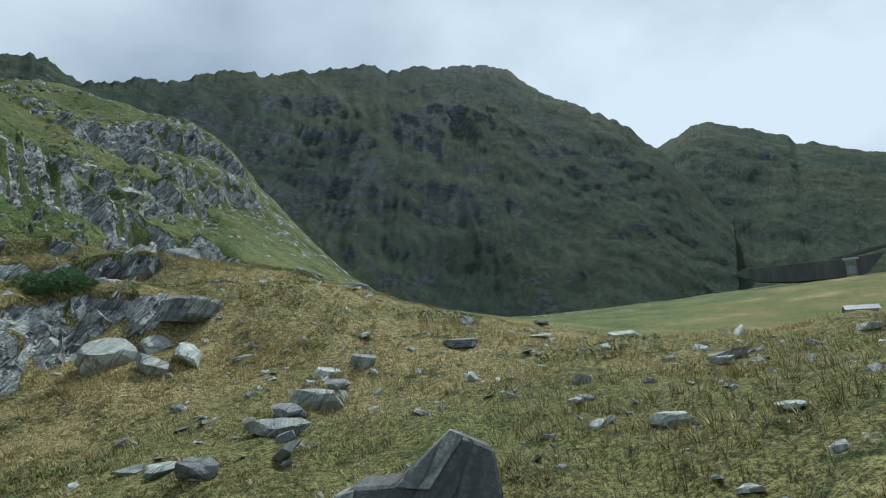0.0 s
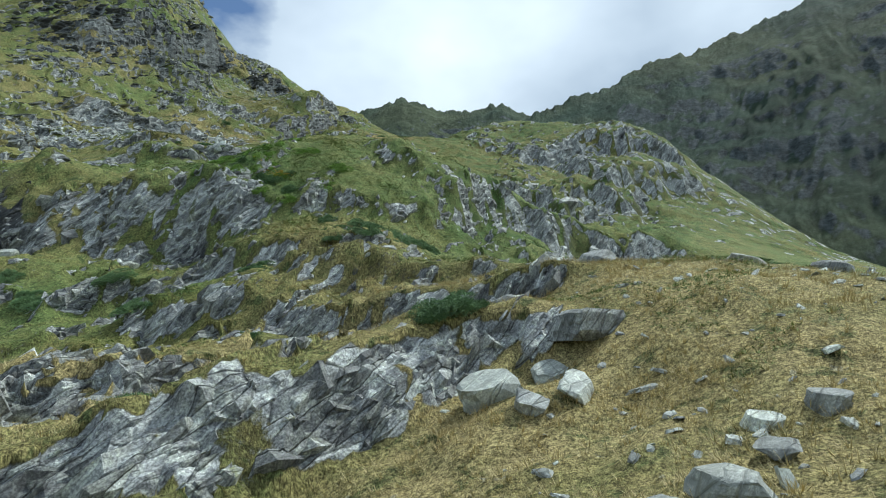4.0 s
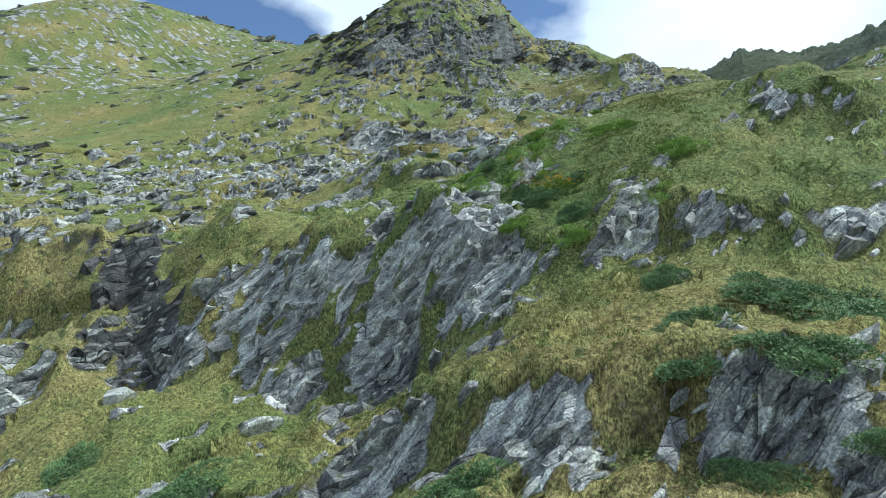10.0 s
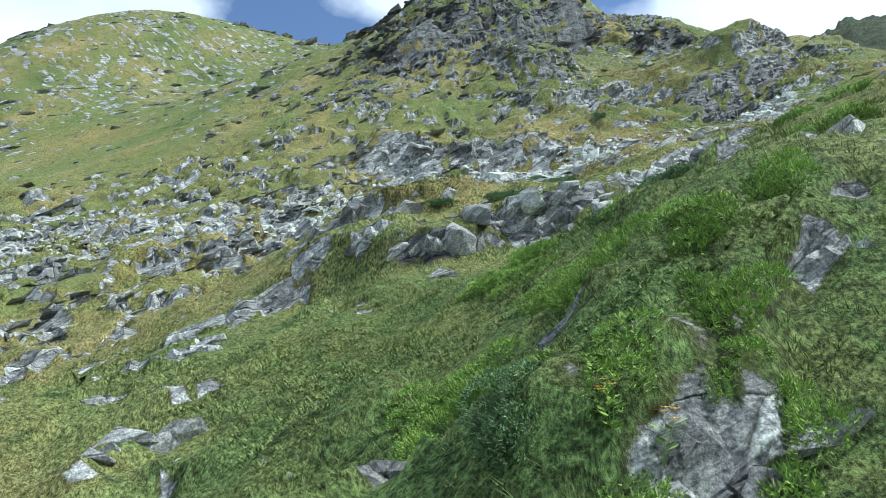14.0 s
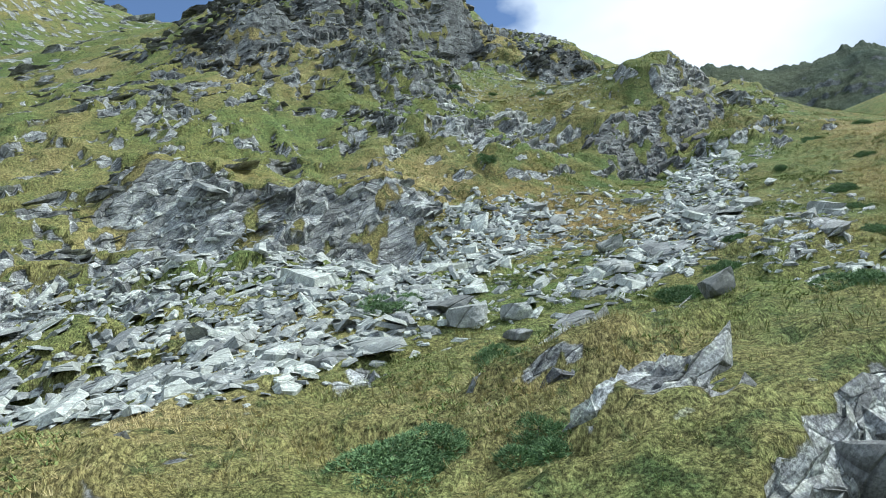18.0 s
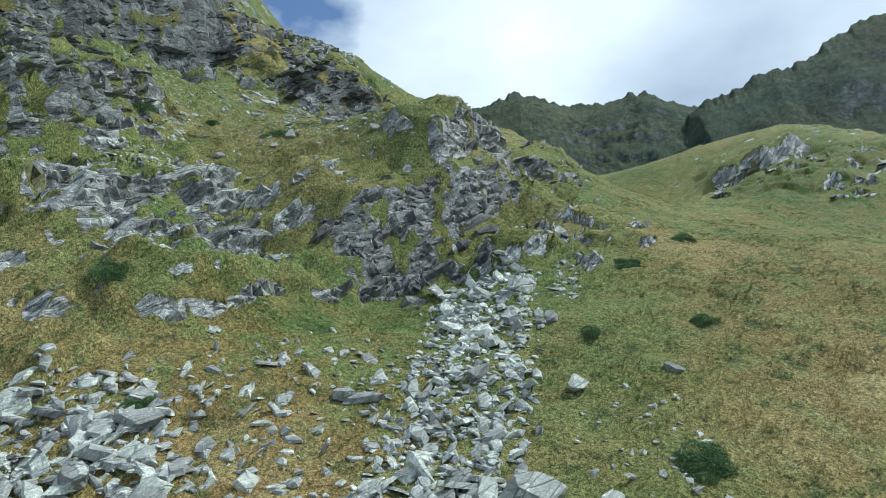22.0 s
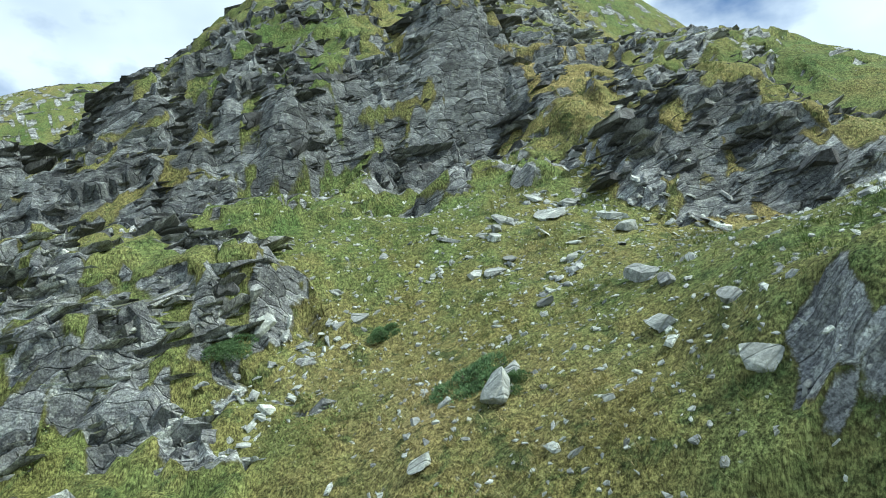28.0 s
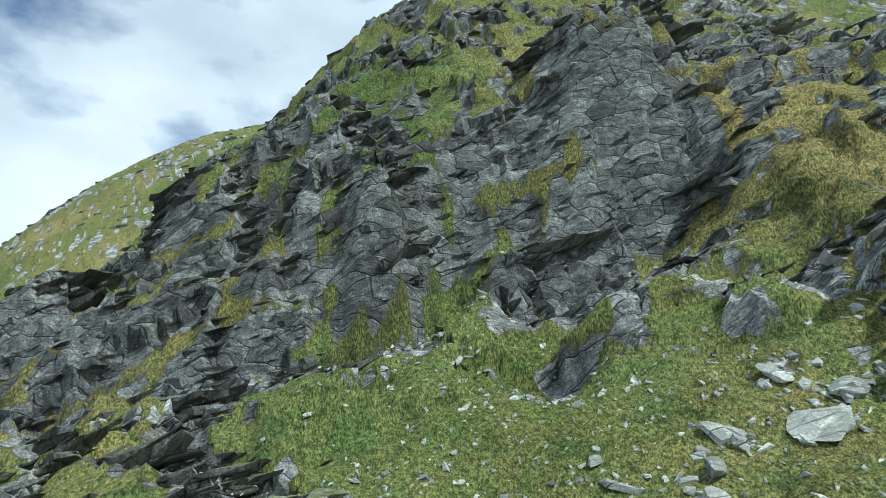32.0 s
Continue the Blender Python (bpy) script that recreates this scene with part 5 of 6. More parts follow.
RIB_SHAPES = [rib(rng) for _ in range(30)]
RIB_MESHES = [mesh_of("slab", v, f, RIBS) for v, f in RIB_SHAPES]
DARK_MESHES = [mesh_of("slab", v, f, DARK_RIBS) for v, f in RIB_SHAPES]
WET_MESHES = [mesh_of("slab", v, f, WET) for v, f in RIB_SHAPES]
frame_ = Matrix((RUN, BED, -FALL)).transposed()
high_frame = Matrix((HIGH_RUN, HIGH_BED, -HIGH_FALL)).transposed()
WAY = [(4, -2), (3, 10), (0, 20), (-5, 32), (-10.5, 42), (-13, 50), (-12.5, 60), (-12, 70), (-17, 80), (-23, 86)]
px1, py1 = rng.uniform(-56, 22, 700000), rng.uniform(2, 112, 700000)
s, past = along(px1, py1, WAY)
close = np.exp(-np.hypot(s, past) / 8.0)
here = sampled(rock, px1, py1)
keep = (rng.random(len(px1)) < (0.09 + 0.8 * close) * smooth(here, 0.42, 0.75)) & (field(px1, py1)[0] < 0.3)
px1, py1 = px1[keep][:17000], py1[keep][:17000]
most = np.where(sampled(rock, px1, py1) > 0.8, 1.0, 0.85)
# the far upper hillside, in larger ribs
ux, uy = rng.uniform(-130, -48, 30000), rng.uniform(30, 150, 30000)
keep = (sampled(rock, ux, uy) > 0.35) & (rng.random(30000) < 0.25) | (rough(ux * 0.6 + uy * 0.5, uy - ux * 0.3, 9.0, 3, 87) > 0.45) & (rng.random(30000) < 0.12)
px1, py1, most = np.append(px1, ux[keep][:2000]), np.append(py1, uy[keep][:2000]), np.append(most, rng.uniform(1.6, 3.0, keep.sum())[:2000])
# larger fins along each rock step
for line, drop, width, above, below, wander in LEDGES:
    ends = np.array(line)
    run_ = np.hypot(*np.diff(ends, axis=0).T)
    total_ = run_.sum()
    n = int(total_ * (1.2 + 1.0 * drop) * (0.6 if drop == 3.9 else 1))
    at = rng.uniform(0, total_, n)
    k = np.clip(np.searchsorted(np.cumsum(run_), at), 0, len(run_) - 1)
    u = (at - (np.cumsum(run_) - run_)[k]) / run_[k]
    spot = ends[k] + (ends[k + 1] - ends[k]) * u[:, None] + rng.normal(0, 0.35 + 0.14 * drop, (n, 2))
    px1, py1 = np.append(px1, spot[:, 0]), np.append(py1, spot[:, 1])
    most = np.append(most, np.full(n, 0.85 + min(0.22 * drop, 0.5)))
for kx, ky, tall_, a, b, turn_, flat_ in KNOBS:
    n = int(14 * a * b)
    w, d = rng.uniform(0, 6.283, n), 1.25 * np.sqrt(rng.random(n))
    u, v = a * d * np.cos(w), b * d * np.sin(w)
    px1, py1 = np.append(px1, kx + u * math.cos(turn_) - v * math.sin(turn_)), np.append(py1, ky + u * math.sin(turn_) + v * math.cos(turn_))
    most = np.append(most, rng.uniform(0.6, 1.0, n))
fit = (field(px1, py1)[0] < 0.4) & (np.hypot(px1 + 10.8, py1 - 42.6) > 2.6) & (sampled(apron, px1, py1) > 1.2)
px1, py1, most = px1[fit], py1[fit], most[fit]
first = np.argsort(-most, kind="stable")
px1, py1, most = px1[first], py1[first], most[first]
hx, hy, hz = sampled(px_, px1, py1), sampled(py_, px1, py1), sampled(pz_, px1, py1)
owner, closest = np.where(sampled(dark, px1, py1) > 0.5, -2, -1), np.full(len(hx), 2.4)
for n, form in enumerate(LEDGES + KNOBS):
    if n < len(LEDGES):
        s, past = along(px1, py1, form[0])
        gone = np.hypot(s, past)
    else:
        gone = np.maximum(np.hypot(px1 - form[0], py1 - form[1]) - form[3], 0)
    owner = np.where(gone < closest, n, owner)
    closest = np.minimum(closest, gone)
plates = collections.defaultdict(lambda: ([], [], [], [0]))
for x, y, z, own, big in zip(hx, hy, hz, owner, most):
    s = big * min(0.38 * math.exp(rng.normal(0, 0.45)), 1.0)
    flatter = x < -29 or y > 89
    k = int(rng.integers(len(RIB_SHAPES)))
    v, f = RIB_SHAPES[k]
    grow = (s * rng.uniform(2.0, 4.2), s * rng.uniform(0.3, 0.7), s * rng.uniform(0.8, 1.2)) if flatter else (s * rng.uniform(1.6, 3.4), s * rng.uniform(0.4, 0.9), s * rng.uniform(0.7, 1.2))
    if own == SLABS and big > 1.2:
        grow = (rng.uniform(2.2, 4.4), rng.uniform(0.3, 0.6), rng.uniform(0.8, 1.4))
    turn = (high_frame if flatter else frame_) @ Euler(rng.normal(0, 0.05 if own == SLABS else 0.16 if own >= len(LEDGES) else 0.1, 3)).to_matrix()
    got_v, got_f, shown, total = plates[int(own)]
    sink = Vector((x, y, z)) + turn @ Vector((0, 0, -0.34 * grow[2]))
    if own >= 0 and s > 0.32 and len(shown) < 200:
        shown.append((k, Matrix.Translation(sink) @ turn.to_4x4() @ Matrix.Diagonal((*grow, 1))))
        continue
    got_v.append(v * grow @ np.array(turn).T + np.array(sink))
    got_f.append(f + total[0])
    total[0] += len(v)
for own in sorted(plates):
    got_v, got_f, shown, total = plates[own]
    if own < 0:
        tagged(new("bedrock", mesh_of("bedrock", np.concatenate(got_v), np.concatenate(got_f), RIBS if own == -1 else DARK_RIBS)), "tilted grey schist ribs breaking out of the hillside" if own == -1 else "dark layered ribs of the great cliff", "rock", kind="stuff")
        continue
    if not shown:
        continue
    base = new("rock_outcrop")
    base.location = shown[0][1].translation
    bpy.context.view_layer.update()
    gloomy = "dark" in OUTCROPS[own]
    tagged(base, OUTCROPS[own], "rock outcrop", "rock outcrops of the hillside")
    for k, m in shown:
        ob = part("slab", (WET_MESHES if own == 0 and m.translation.x > -26.5 or own == SLABS and k % 3 == 0 else DARK_MESHES if gloomy else RIB_MESHES)[k], base)
        ob.matrix_basis = Matrix.Translation(-base.location) @ m
    if got_v:
        small = part("rubble", mesh_of("rubble", np.concatenate(got_v) - np.array(base.location), np.concatenate(got_f), DARK_RIBS if gloomy else RIBS), base)
        tagged(small, kind="stuff")


# ---------------------------------------------------------------- shrubs
def leaf_material(name, low, high):
    m, t, p = material(name)
    geo = t.nodes.new("ShaderNodeNewGeometry")
    c = ramp(t, geo.outputs["Random Per Island"], (0.0, low), (1.0, high))
    c = mix(t, 0.6, c, ramp(t, noise_node(t, 3.0, 4.0, 0.6, place(t)), (0.3, 0.5), (0.7, 1.5)), "MULTIPLY")
    t.links.new(c, p.inputs["Base Color"])
    p.inputs["Roughness"].default_value = 0.7
    p.inputs["Specular IOR Level"].default_value = 0.2
    return m


JUNIPER = leaf_material("juniper_needles", (0.045, 0.095, 0.04), (0.16, 0.25, 0.1))
BILBERRY = leaf_material("bilberry_leaves", (0.1, 0.2, 0.035), (0.27, 0.39, 0.085))
BARK, bt, bp = material("grey_bark")
bt.links.new(ramp(bt, noise_node(bt, 20.0, 5.0, 0.6, place(bt)), (0.3, (0.06, 0.045, 0.035)), (0.7, (0.16, 0.13, 0.1))), bp.inputs["Base Color"])
bp.inputs["Roughness"].default_value = 0.9


def shrub_meshes(seed, sprays, leaves, size, mat, tall):
    """A mat-forming shrub about 1 m wide: bent stems, and sprays of narrow leaves in uneven cushions."""
    r = np.random.default_rng(seed)
    lobes = r.uniform(-0.34, 0.34, (7, 2))
    grow = r.uniform(0.16, 0.3, 7)
    v, f = [], []
    for n in range(sprays):
        k = r.integers(7)
        a, d = r.uniform(0, 6.283), math.sqrt(r.random())
        at = lobes[k] + grow[k] * d * np.array([math.cos(a), math.sin(a)])
        top = tall * (grow[k] / 0.3) * (1 - 0.75 * d * d) * r.uniform(0.7, 1.05)
        root = np.array([at[0], at[1], top - 0.05])
        out = np.array([math.cos(a) * d, math.sin(a) * d, 0.75 + 0.4 * r.random()])
        out /= np.linalg.norm(out)
        for q in range(leaves):
            side = r.normal(size=3)
            way = out + 0.55 * side
            way /= np.linalg.norm(way)
            across = np.cross(way, r.normal(size=3))
            across /= np.linalg.norm(across) + 1e-6
            start = root + out * size * 0.8 * r.random() + 0.012 * r.normal(size=3)
            length = size * r.uniform(0.6, 1.2)
            v += [start - across * size * 0.14, start + across * size * 0.14, start + way * length]
            f.append((len(v) - 3, len(v) - 2, len(v) - 1))
    foliage = mesh_of("foliage", v, f, mat)
    sv, sf = [], []
    for k in range(7):
        tip = np.array([*lobes[k], tall * 0.5])
        for c in range(2):
            b = len(sv)
            p0, p1 = np.array([0, 0, -0.08]), tip * (0.55 if c == 0 else 1)
            if c:
                p0 = tip * 0.55 + np.array([0, 0, -0.02])
            w0, w1 = (0.022, 0.014) if c == 0 else (0.014, 0.005)
            for p, w in ((p0, w0), (p1, w1)):
                sv += [p + w * np.array([math.cos(g), math.sin(g), 0]) for g in (0, 2.09, 4.19)]
            for g in range(3):
                sf.append((b + g, b + (g + 1) % 3, b + 3 + (g + 1) % 3, b + 3 + g))
    return foliage, mesh_of("stem", sv, sf, BARK)


JUNIPERS = [shrub_meshes(s, 1300, 9, 0.045, JUNIPER, 0.3) for s in (1, 2, 3)]
BILBERRIES = [shrub_meshes(s, 700, 9, 0.045, BILBERRY, 0.2) for s in (11, 12)]


def shrub(name, pair, x, y, wide, tall, turn, label, group):
    ob = new(name)
    part("foliage", pair[0], ob)
    part("stem", pair[1], ob)
    ob.matrix_world = Matrix.Translation((x, y, height(x, y) - 0.03)) @ tilt_at(x, y) @ pose(0, 0, 0, 0, 0, turn) @ Matrix.Diagonal((wide, wide * 0.8, tall, 1))
    return tagged(ob, label, "shrub", group)


for n, (x, y, w) in enumerate(((-2.2, 14.5, 1.7), (0.7, 12.1, 1.7), (1.4, 12.4, 0.7), (0.8, 12.1, 0.9), (-10.2, 16.7, 2.4), (-2.6, 15.6, 1.8), (0.6, 11.9, 0.9), (1.2, 12.3, 1.2), (10.2, 17.5, 2.3), (-4.1, 9.2, 1.1), (-1.2, 30.0, 2.6), (0.4, 30.6, 2.2), (-0.5, 27.9, 1.7), (-3.5, 28.9, 1.5), (-5.9, 24.0, 1.2), (-15.5, 25.2, 1.5), (-10.5, 24.0, 1.8), (-2.7, 26.3, 1.0), (-1.2, 26.1, 1.0), (-8.2, 33.9, 1.2), (-7.4, 34.9, 1.1), (-8.9, 34.3, 1.0), (-7.0, 33.5, 1.2), (-10.3, 35.1, 0.9), (-11.6, 42.2, 1.7), (-10.7, 41.7, 1.2), (-10.8, 44.2, 0.8), (-15.8, 45.9, 1.2), (-10.5, 46.0, 0.9), (-16.2, 49.5, 1.6), (-15.0, 50.2, 1.2), (-0.8, 31.5, 2.0), (0.6, 31.8, 1.6), (-2.4, 30.6, 1.8), (-1.9, 27.2, 1.7), (-9.0, 29.0, 1.3), (-4.4, 31.6, 1.2), (-6.0, 17.4, 1.5), (-9.5, 21.4, 1.8), (-4.6, 17.0, 1.2), (-7.8, 16.2, 1.6), (-18.2, 22.6, 1.8), (-3.6, 27.8, 1.3), (-6.6, 26.1, 1.6), (-12.7, 26.0, 1.7), (-17.5, 26.8, 1.6), (-14.8, 24.6, 1.8), (-16.9, 47.6, 1.3), (-16.2, 45.5, 1.0), (-20.2, 56.2, 1.8), (-18.8, 46.0, 0.9))):
    shrub("juniper_shrub", JUNIPERS[n % 3], x, y, w * 1.1, 0.5 + 0.25 * w, 83 * n, "dark green mat of creeping juniper among the rocks", "juniper shrubs")
for n, (x, y, w) in enumerate(((-13.5, 55.6, 1.3), (-16.5, 53.4, 1.3), (-10.9, 55.1, 1.7), (-12.3, 60.4, 0.9), (-12.7, 58.1, 1.0), (-9.2, 59.8, 1.3), (-8.4, 68.7, 1.3), (-8.6, 65.7, 1.2), (-8.3, 69.0, 1.2), (-11.0, 63.0, 1.2), (-20.2, 69.5, 0.9), (-15.7, 64.0, 0.8), (-6.3, 66.2, 1.1), (-6.1, 75.5, 1.0), (-9.6, 74.8, 0.8), (-7.3, 79.8, 1.5), (-23.2, 72.3, 1.4), (-4.2, 82.7, 1.5), (-23.3, 83.9, 1.7), (-22.4, 84.1, 0.9), (-29.1, 81.9, 1.2), (-27.0, 84.8, 0.9), (-32.0, 90.4, 1.2))):
    shrub("juniper_shrub", JUNIPERS[n % 3], x, y, w * 1.0, 0.5 + 0.25 * w, 57 * n, "dark green juniper cushion on the steep turf", "juniper shrubs")
for n in range(44):
    a, d = rng.uniform(0, 6.28), math.sqrt(rng.random())
    x, y = (-8.5 + 4.5 * d * math.cos(a), 35.5 + 3.2 * d * math.sin(a)) if n < 26 else (-11.0 + 3.5 * d * math.cos(a), 43.0 + 5.5 * d * math.sin(a))
    shrub("bilberry_shrub", BILBERRIES[n % 2], x, y, rng.uniform(0.7, 1.5), rng.uniform(0.7, 1.3), 47 * n, "bright green low bilberry shrub on the shelf", "bilberry shrubs")

# ---------------------------------------------------------------- flowers on the green shelf
PETAL, ft, fp = material("yellow_petals")
fp.inputs["Base Color"].default_value = (0.75, 0.42, 0.05, 1)
fp.inputs["Roughness"].default_value = 0.6
for n in range(26):
    x, y = -7.9 + rng.normal(0, 0.55), 34.45 + rng.normal(0, 0.16)
    if n > 20:
        x, y = -9.0 + rng.normal(0, 0.4), 34.9 + rng.normal(0, 0.2)
    ob = new("flower")
    hgt = rng.uniform(0.35, 0.5)
    sv, sf, hv, hf, lv, lf = [], [], [], [], [], []
    for c in range(5):
        a = rng.uniform(0, 6.28)
        tip = np.array([0.09 * math.cos(a), 0.09 * math.sin(a), hgt * rng.uniform(0.8, 1.05)])
        hv, hf = [], []
        b = len(sv)
        sv += [np.array([0.004, 0, 0]), np.array([-0.003, 0.004, 0]), tip]
        sf.append((b, b + 1, b + 2))
        for q in range(7):
            g = q * 0.9
            b = len(hv)
            way = np.array([math.cos(g), math.sin(g), 0.25])
            hv += [tip, tip + 0.032 * way + 0.012 * np.array([-math.sin(g), math.cos(g), 0]), tip + 0.032 * way - 0.012 * np.array([-math.sin(g), math.cos(g), 0])]
            hf.append((b, b + 1, b + 2))
        part("flower_head", mesh_of("flower_head", hv, hf, PETAL), ob, "yellow orange flower head")
        for q in range(4):
            g, at = rng.uniform(0, 6.28), tip * rng.uniform(0.2, 0.8)
            b = len(lv)
            way = np.array([math.cos(g), math.sin(g), 0.4])
            side = np.array([-math.sin(g), math.cos(g), 0])
            lv += [at, at + 0.05 * way + 0.02 * side, at + 0.11 * way, at + 0.05 * way - 0.02 * side]
            lf.append((b, b + 1, b + 2, b + 3))
    part("stem", mesh_of("stem", sv, sf, BILBERRY), ob)
    part("leaf", mesh_of("leaf", lv, lf, BILBERRY), ob)
    ob.matrix_world = pose(x, y, height(x, y) - 0.02)
    tagged(ob, "tall herb with clusters of yellow orange flowers", "flower", "flowers on the shelf")

# ---------------------------------------------------------------- grass
GRASS, gt, gp = material("grass_blades")
geo_ = gt.nodes.new("ShaderNodeNewGeometry")
key_ = gt.nodes.new("ShaderNodeMath")
key_.operation = "MULTIPLY_ADD"
gt.links.new(geo_.outputs["Random Per Island"], key_.inputs[0])
key_.inputs[1].default_value = 0.35
less_ = gt.nodes.new("ShaderNodeMath")
less_.operation = "SUBTRACT"
gt.links.new(attribute(gt, "dry"), less_.inputs[0])
less_.inputs[1].default_value = 0.12
gt.links.new(less_.outputs[0], key_.inputs[2])
gt.links.new(ramp(gt, key_.outputs[0], (0.05, (0.085, 0.155, 0.045)), (0.35, (0.155, 0.21, 0.066)), (0.6, (0.235, 0.225, 0.1)), (0.95, (0.5, 0.41, 0.2))), gp.inputs["Base Color"])
gp.inputs["Roughness"].default_value = 0.6
gp.inputs["Specular IOR Level"].default_value = 0.25

STRETCH = [(4, -2), (3, 10), (0, 20), (-5, 32), (-10.5, 42), (-13, 50), (-12.5, 60), (-12, 70), (-17, 80), (-23, 86)]
n = 380000
tx, ty = rng.uniform(-32, 14, n), rng.uniform(-3, 96, n)
s, past = along(tx, ty, STRETCH)
away = np.hypot(s, past)
tuft = smooth(rough(tx, ty, 1.6, 3, 101), -0.5, 0.5)
keep = (rng.random(n) < 0.75 * np.exp(-np.maximum(away - 5, 0) / 6.0) * (0.25 + 0.75 * tuft)) & (sampled(rock, tx, ty) < 0.3) & (field(tx, ty)[0] < 0.5 + 0.3 * rng.random(n))
tx, ty = tx[keep], ty[keep]
tz = sampled(gz_, tx, ty) - 0.02
td = sampled(dry, tx, ty) + 0.2 * rough(tx, ty, 1.8, 3, 103) + 0.12 * smooth(np.hypot(tx - 7, ty - 4), 22, 10)
BLADES = 9
m = len(tx)
ang = rng.uniform(0, 6.283, (m, BLADES))
lng = rng.uniform(0.55, 1.25, (m, BLADES)) * (0.06 + 0.085 * smooth(rough(tx, ty, 2.5, 2, 105), -0.6, 0.6) + 0.05 * smooth(td, 0.3, 0.8))[:, None]
down = -np.stack([sampled(bx_, tx, ty), sampled(by_, tx, ty)], -1)
lean_ = rng.uniform(0.3, 1.15, (m, BLADES))
root = np.stack([tx[:, None] + 0.05 * np.cos(ang), ty[:, None] + 0.05 * np.sin(ang), tz[:, None] + 0 * ang], -1)
tip = root + np.stack([lng * (lean_ * np.cos(ang) + 0.55 * down[:, :1]), lng * (lean_ * np.sin(ang) + 0.55 * down[:, 1:]), lng * (1.05 - 0.55 * lean_)], -1)
side = np.stack([-np.sin(ang), np.cos(ang), 0 * ang], -1) * (0.0035 + 0.012 * lng)[..., None]
blades = np.stack([root - side, root + side, tip], 2).reshape(-1, 3)
tone = np.repeat(np.repeat(td, BLADES) + rng.normal(0, 0.05, m * BLADES), 3)
tagged(new("grass", mesh_of("grass", blades, np.arange(len(blades)).reshape(-1, 3), GRASS, True, (("dry", tone),))), "tussocks of green and straw-coloured mountain grass", "grass", kind="stuff")

# ---------------------------------------------------------------- low heath: mats of small leaves in the turf
n = 420000
hx1, hy1 = rng.uniform(-36, 14, n), rng.uniform(2, 97, n)
s, past = along(hx1, hy1, STRETCH)
away = np.hypot(s, past)
mats = rough(hx1, hy1, 3.6, 4, 111) + 0.35 * np.exp(-(((hx1 + 8) / 8) ** 2 + ((hy1 - 38) / 6) ** 2)) + 0.12 * smooth(hy1, 76, 82) + 0.2 * smooth(hx1, -9, -5) * smooth(hy1, 54, 60)
keep = (mats > 0.42) & (rng.random(n) < 0.8 * np.exp(-np.maximum(away - 9, 0) / 10.0)) & (sampled(rock, hx1, hy1) < 0.35) & (field(hx1, hy1)[0] < 0.35)
hx1, hy1, mats = hx1[keep][:95000], hy1[keep][:95000], mats[keep][:95000]
m = len(hx1)
rise = 0.02 + 0.16 * smooth(mats, 0.42, 0.75) * (0.5 + 0.5 * smooth(rough(hx1, hy1, 0.5, 2, 113), -0.5, 0.5))
hz1 = sampled(gz_, hx1, hy1) + rise * rng.uniform(0.5, 1.0, m)
SPRAY = 5
ang = rng.uniform(0, 6.283, (m, SPRAY))
up_ = rng.uniform(0.2, 1.0, (m, SPRAY))
lng = rng.uniform(0.04, 0.085, (m, SPRAY))
root = np.stack([hx1[:, None] + 0.03 * rng.normal(size=ang.shape), hy1[:, None] + 0.03 * rng.normal(size=ang.shape), hz1[:, None] - 0.02 + 0 * ang], -1)
tip = root + np.stack([lng * np.cos(ang), lng * np.sin(ang), lng * up_], -1)
side = np.stack([-np.sin(ang), np.cos(ang), 0.4 * np.sin(3 * ang)], -1) * (0.3 * lng)[..., None]
leaves = np.stack([root - 0.5 * side, root + 0.5 * side, tip], 2).reshape(-1, 3)
HEATH = leaf_material("heath_leaves", (0.075, 0.125, 0.034), (0.22, 0.26, 0.085))
tagged(new("heath", mesh_of("heath", leaves, np.arange(len(leaves)).reshape(-1, 3), HEATH)), "low dark green mats of bilberry and heather in the turf", "heath", kind="stuff")

# ---------------------------------------------------------------- the valley: a dam and a hut
CONCRETE, ct, cp = material("stained_concrete")
ct.links.new(ramp(ct, noise_node(ct, 0.4, 7.0, 0.7, place(ct, (1, 1, 0.2))), (0.3, (0.05, 0.05, 0.05)), (0.7, (0.13, 0.13, 0.125))), cp.inputs["Base Color"])
cp.inputs["Roughness"].default_value = 0.9
TIN, it, ip = material("weathered_tin")
it.links.new(ramp(it, noise_node(it, 3.0, 5.0, 0.6, place(it)), (0.3, (0.2, 0.21, 0.22)), (0.7, (0.36, 0.37, 0.38))), ip.inputs["Base Color"])
ip.inputs["Roughness"].default_value = 0.5
PALE, pt, pp = material("whitewashed_boards")
pt.links.new(ramp(pt, noise_node(pt, 6.0, 5.0, 0.6, place(pt, (1, 1, 0.2))), (0.3, (0.3, 0.31, 0.32)), (0.7, (0.5, 0.5, 0.5))), pp.inputs["Base Color"])


def solid(name, size, at, parent, mat, label="", taper=1.0):
    bm = bmesh.new()
    bmesh.ops.create_cube(bm, size=1)
    for p in bm.verts:
        k = taper if p.co.z > 0 else 1.0
        p.co = Vector((p.co.x * size[0], p.co.y * size[1] * k, p.co.z * size[2])) + Vector(at)
    bmesh.ops.bevel(bm, geom=bm.edges[:], offset=min(size) * 0.04, segments=1, affect="EDGES")
    me = bpy.data.meshes.new(name)
    bm.to_mesh(me)
    bm.free()
    me.materials.append(mat)
    return part(name, me, parent, label)


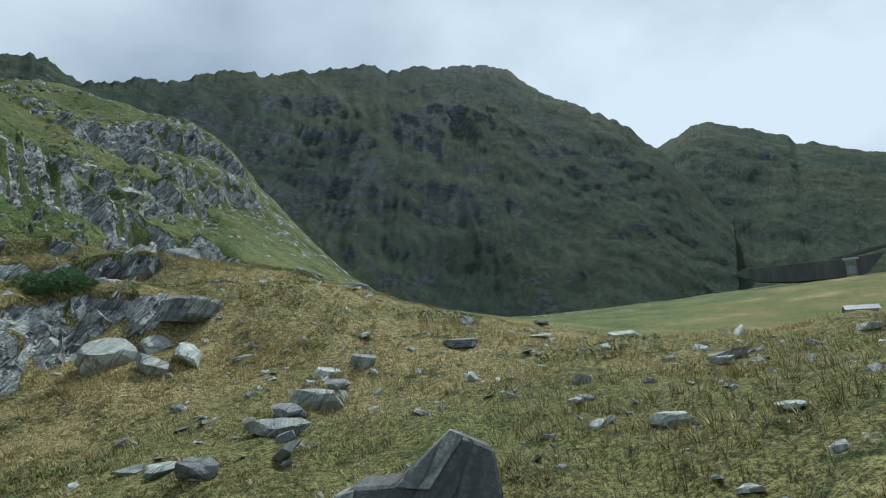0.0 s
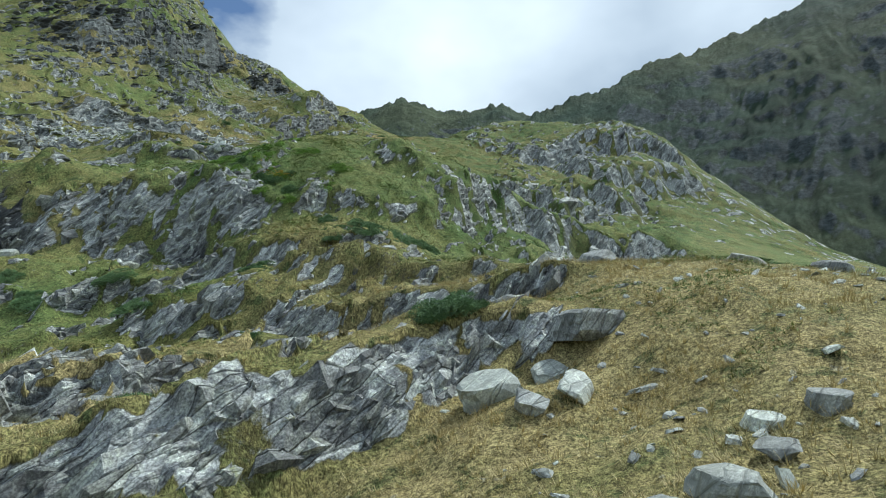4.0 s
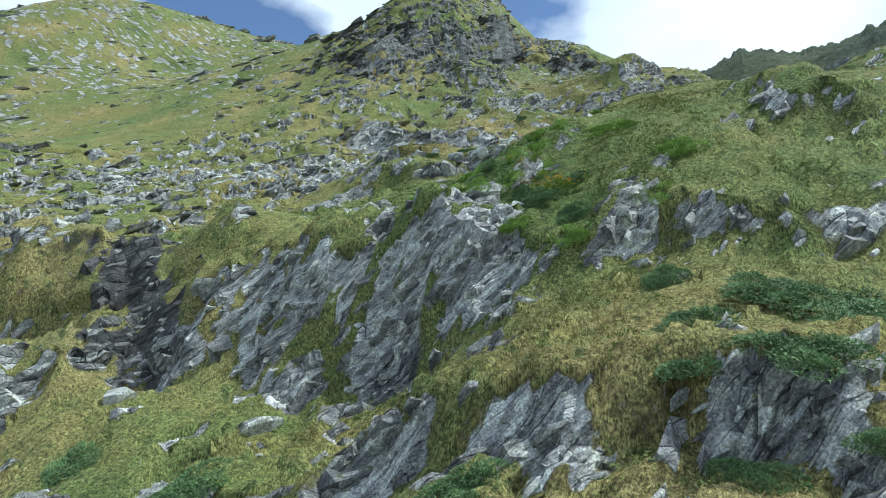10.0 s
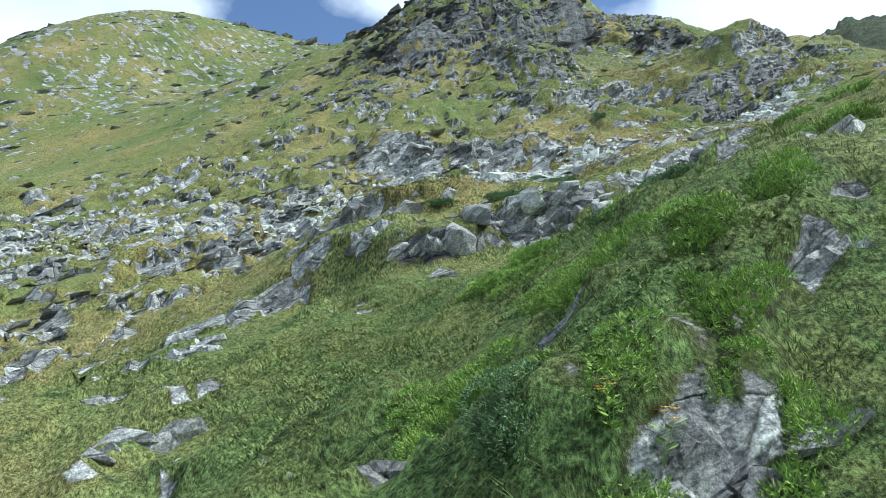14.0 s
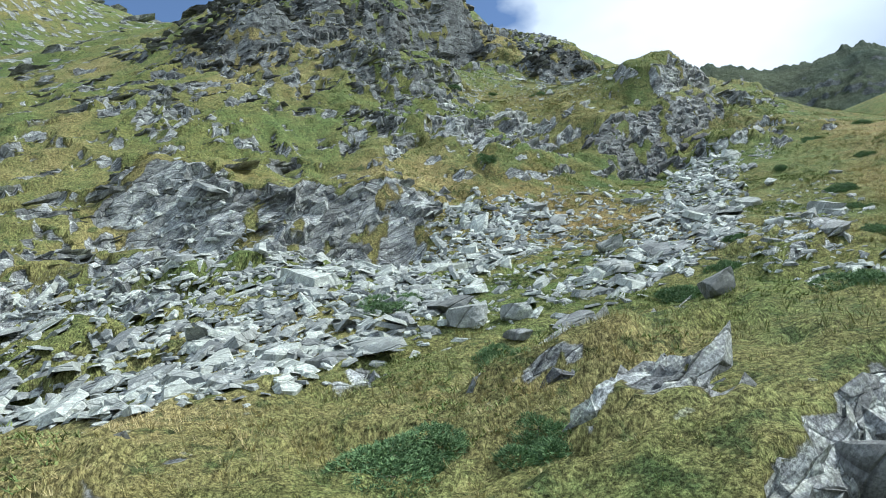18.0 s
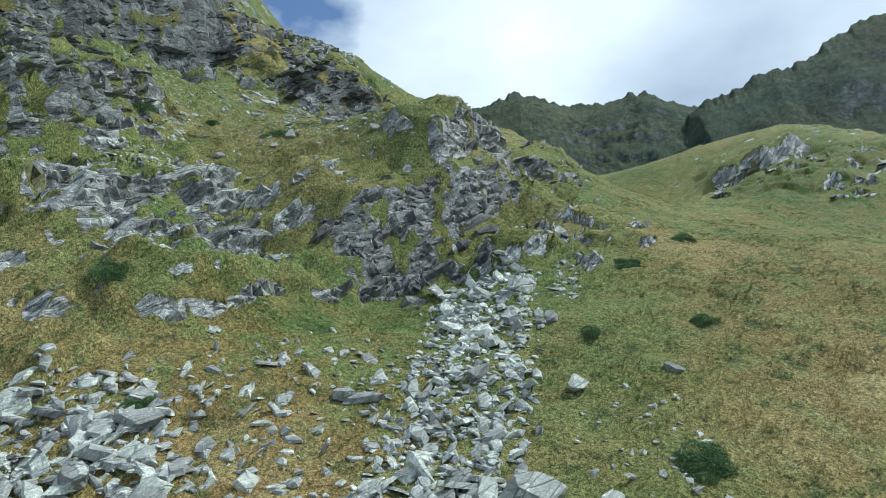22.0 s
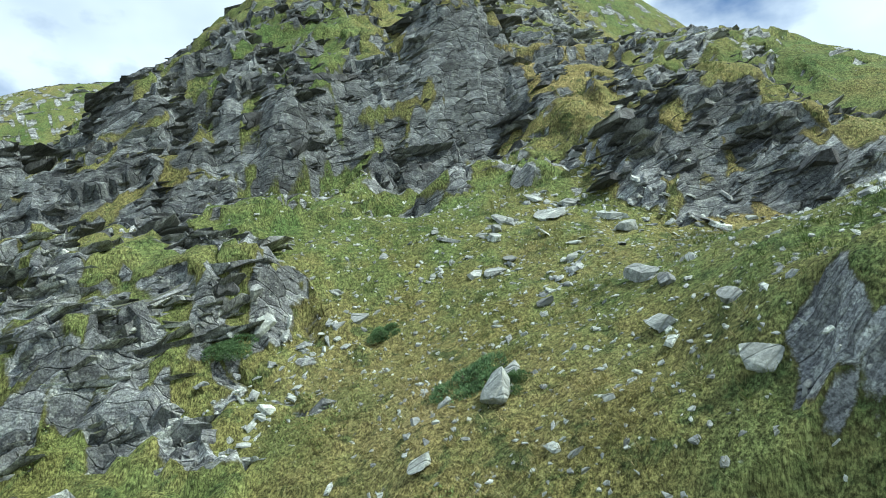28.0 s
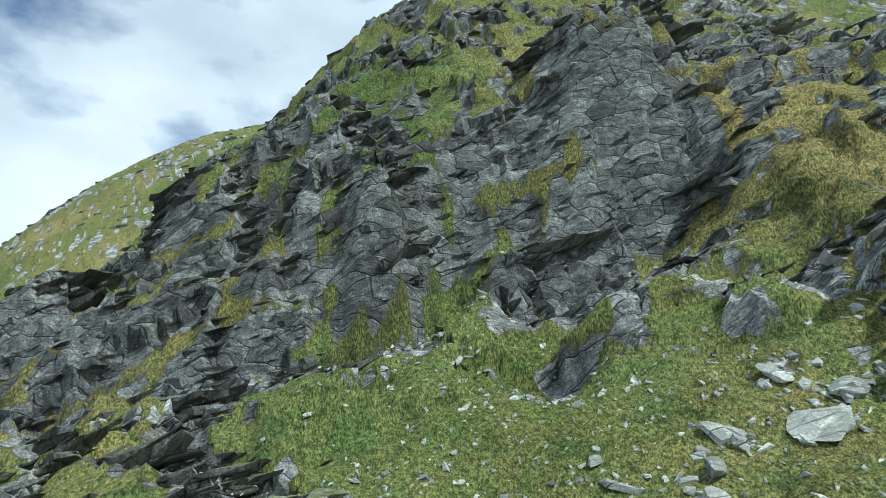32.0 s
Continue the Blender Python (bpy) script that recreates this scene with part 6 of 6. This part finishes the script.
def prism(name, outline, thick, parent, mat, label="", lean=0.0, at=(0, 0, 0)):
    """A block with the given outline in x and z, thick in y; its face leans back."""
    n = len(outline)
    v = [(x + at[0], z * lean + at[1], z + at[2]) for x, z in outline] + [(x * 0.96 + at[0], z * lean + thick + at[1], z * 0.96 + at[2]) for x, z in outline]
    bm = bmesh.new()
    verts = [bm.verts.new(p) for p in v]
    bm.faces.new(verts[:n])
    bm.faces.new(verts[n:][::-1])
    for k in range(n):
        bm.faces.new((verts[k], verts[n + k], verts[n + (k + 1) % n], verts[(k + 1) % n]))
    bmesh.ops.recalc_face_normals(bm, faces=bm.faces[:])
    bmesh.ops.bevel(bm, geom=bm.edges[:], offset=0.04 * thick, segments=1, affect="EDGES")
    me = bpy.data.meshes.new(name)
    bm.to_mesh(me)
    bm.free()
    me.materials.append(mat)
    return part(name, me, parent, label)


dam = new("dam")
prism("wall", [(-14.0, 1.7), (-12.0, 2.9), (6.8, 3.1), (6.8, -0.9), (-2.0, -1.0), (-9.0, -0.3)], 1.8, dam, CONCRETE, "dark stained concrete wall")
prism("wing_wall", [(9.6, 3.2), (14.2, 3.6), (11.0, -0.2), (9.6, -1.0)], 1.6, dam, CONCRETE)
prism("parapet", [(4.8, 3.4), (16.0, 5.6), (18.5, 6.4), (18.5, 5.6), (4.8, 2.6)], 0.8, dam, CONCRETE, at=(0, 2.2, 0.3))
solid("sluice_gate", (1.9, 0.5, 1.7), (8.2, 1.0, 0.6), dam, TIN, "pale metal sluice gate")
for k in (-1, 1):
    solid("gate_post", (0.35, 0.6, 3.4), (8.2 + 1.2 * k, 0.4, 0.8), dam, CONCRETE)
solid("lintel", (3.0, 0.7, 0.35), (8.2, 0.4, 2.9), dam, PALE)
dam.matrix_world = pose(142.9, 33.1, 23.7, 0, 0, -75)
tagged(dam, "low dark concrete dam across the valley head", "dam")

slab = new("rock_slab")
prism("face", [(0.0, 0.0), (0.36, -0.14), (0.42, -0.5), (0.5, -1.1), (-1.5, -1.2), (-1.25, -0.75), (-0.86, -0.44), (-0.5, -0.42)], 0.7, slab, SLATE, "smooth dark blue-grey rock face", 0.35)
prism("edge", [(-0.5, -0.44), (-0.02, 0.02), (0.1, -0.03), (-0.2, -0.46)], 0.25, slab, STONE, "pale broken edge", 0.35, (0, -0.03, 0))
prism("edge", [(-1.35, -0.78), (-1.0, -0.5), (-0.84, -0.46), (-0.9, -1.0), (-1.5, -1.2)], 0.25, slab, STONE, "pale broken edge", 0.35, (0, -0.03, 0))
slab.matrix_world = pose(1.51, 0.46, -1.36, 0, 0, -45)
tagged(slab, "dark blue-grey tilted slab of schist breaking the turf", "rock")

hut = new("hut")
solid("wall", (3.4, 2.2, 1.0), (0, 0, 0.5), hut, PALE, "pale board walls")
roof_v = [(-1.9, -1.4, 1.0), (1.9, -1.4, 1.0), (1.9, 0, 1.7), (-1.9, 0, 1.7), (-1.9, 1.4, 1.0), (1.9, 1.4, 1.0), (-1.9, -1.4, 0.92), (1.9, -1.4, 0.92), (1.9, 0, 1.6), (-1.9, 0, 1.6), (-1.9, 1.4, 0.92), (1.9, 1.4, 0.92)]
roof_f = [(0, 1, 2, 3), (3, 2, 5, 4), (7, 6, 9, 8), (8, 9, 10, 11), (0, 6, 7, 1), (4, 5, 11, 10), (0, 3, 9, 6), (3, 4, 10, 9), (1, 7, 8, 2), (2, 8, 11, 5)]
part("roof", mesh_of("roof", roof_v, roof_f, TIN), hut, "grey tin roof")
solid("door", (0.6, 0.06, 0.8), (0.6, -1.12, 0.42), hut, TIN)
hut.matrix_world = pose(88.1, 13.9, height(88.1, 13.9) - 0.05, 0, 0, -70)
tagged(hut, "small pale hut with a grey tin roof in the valley", "hut")
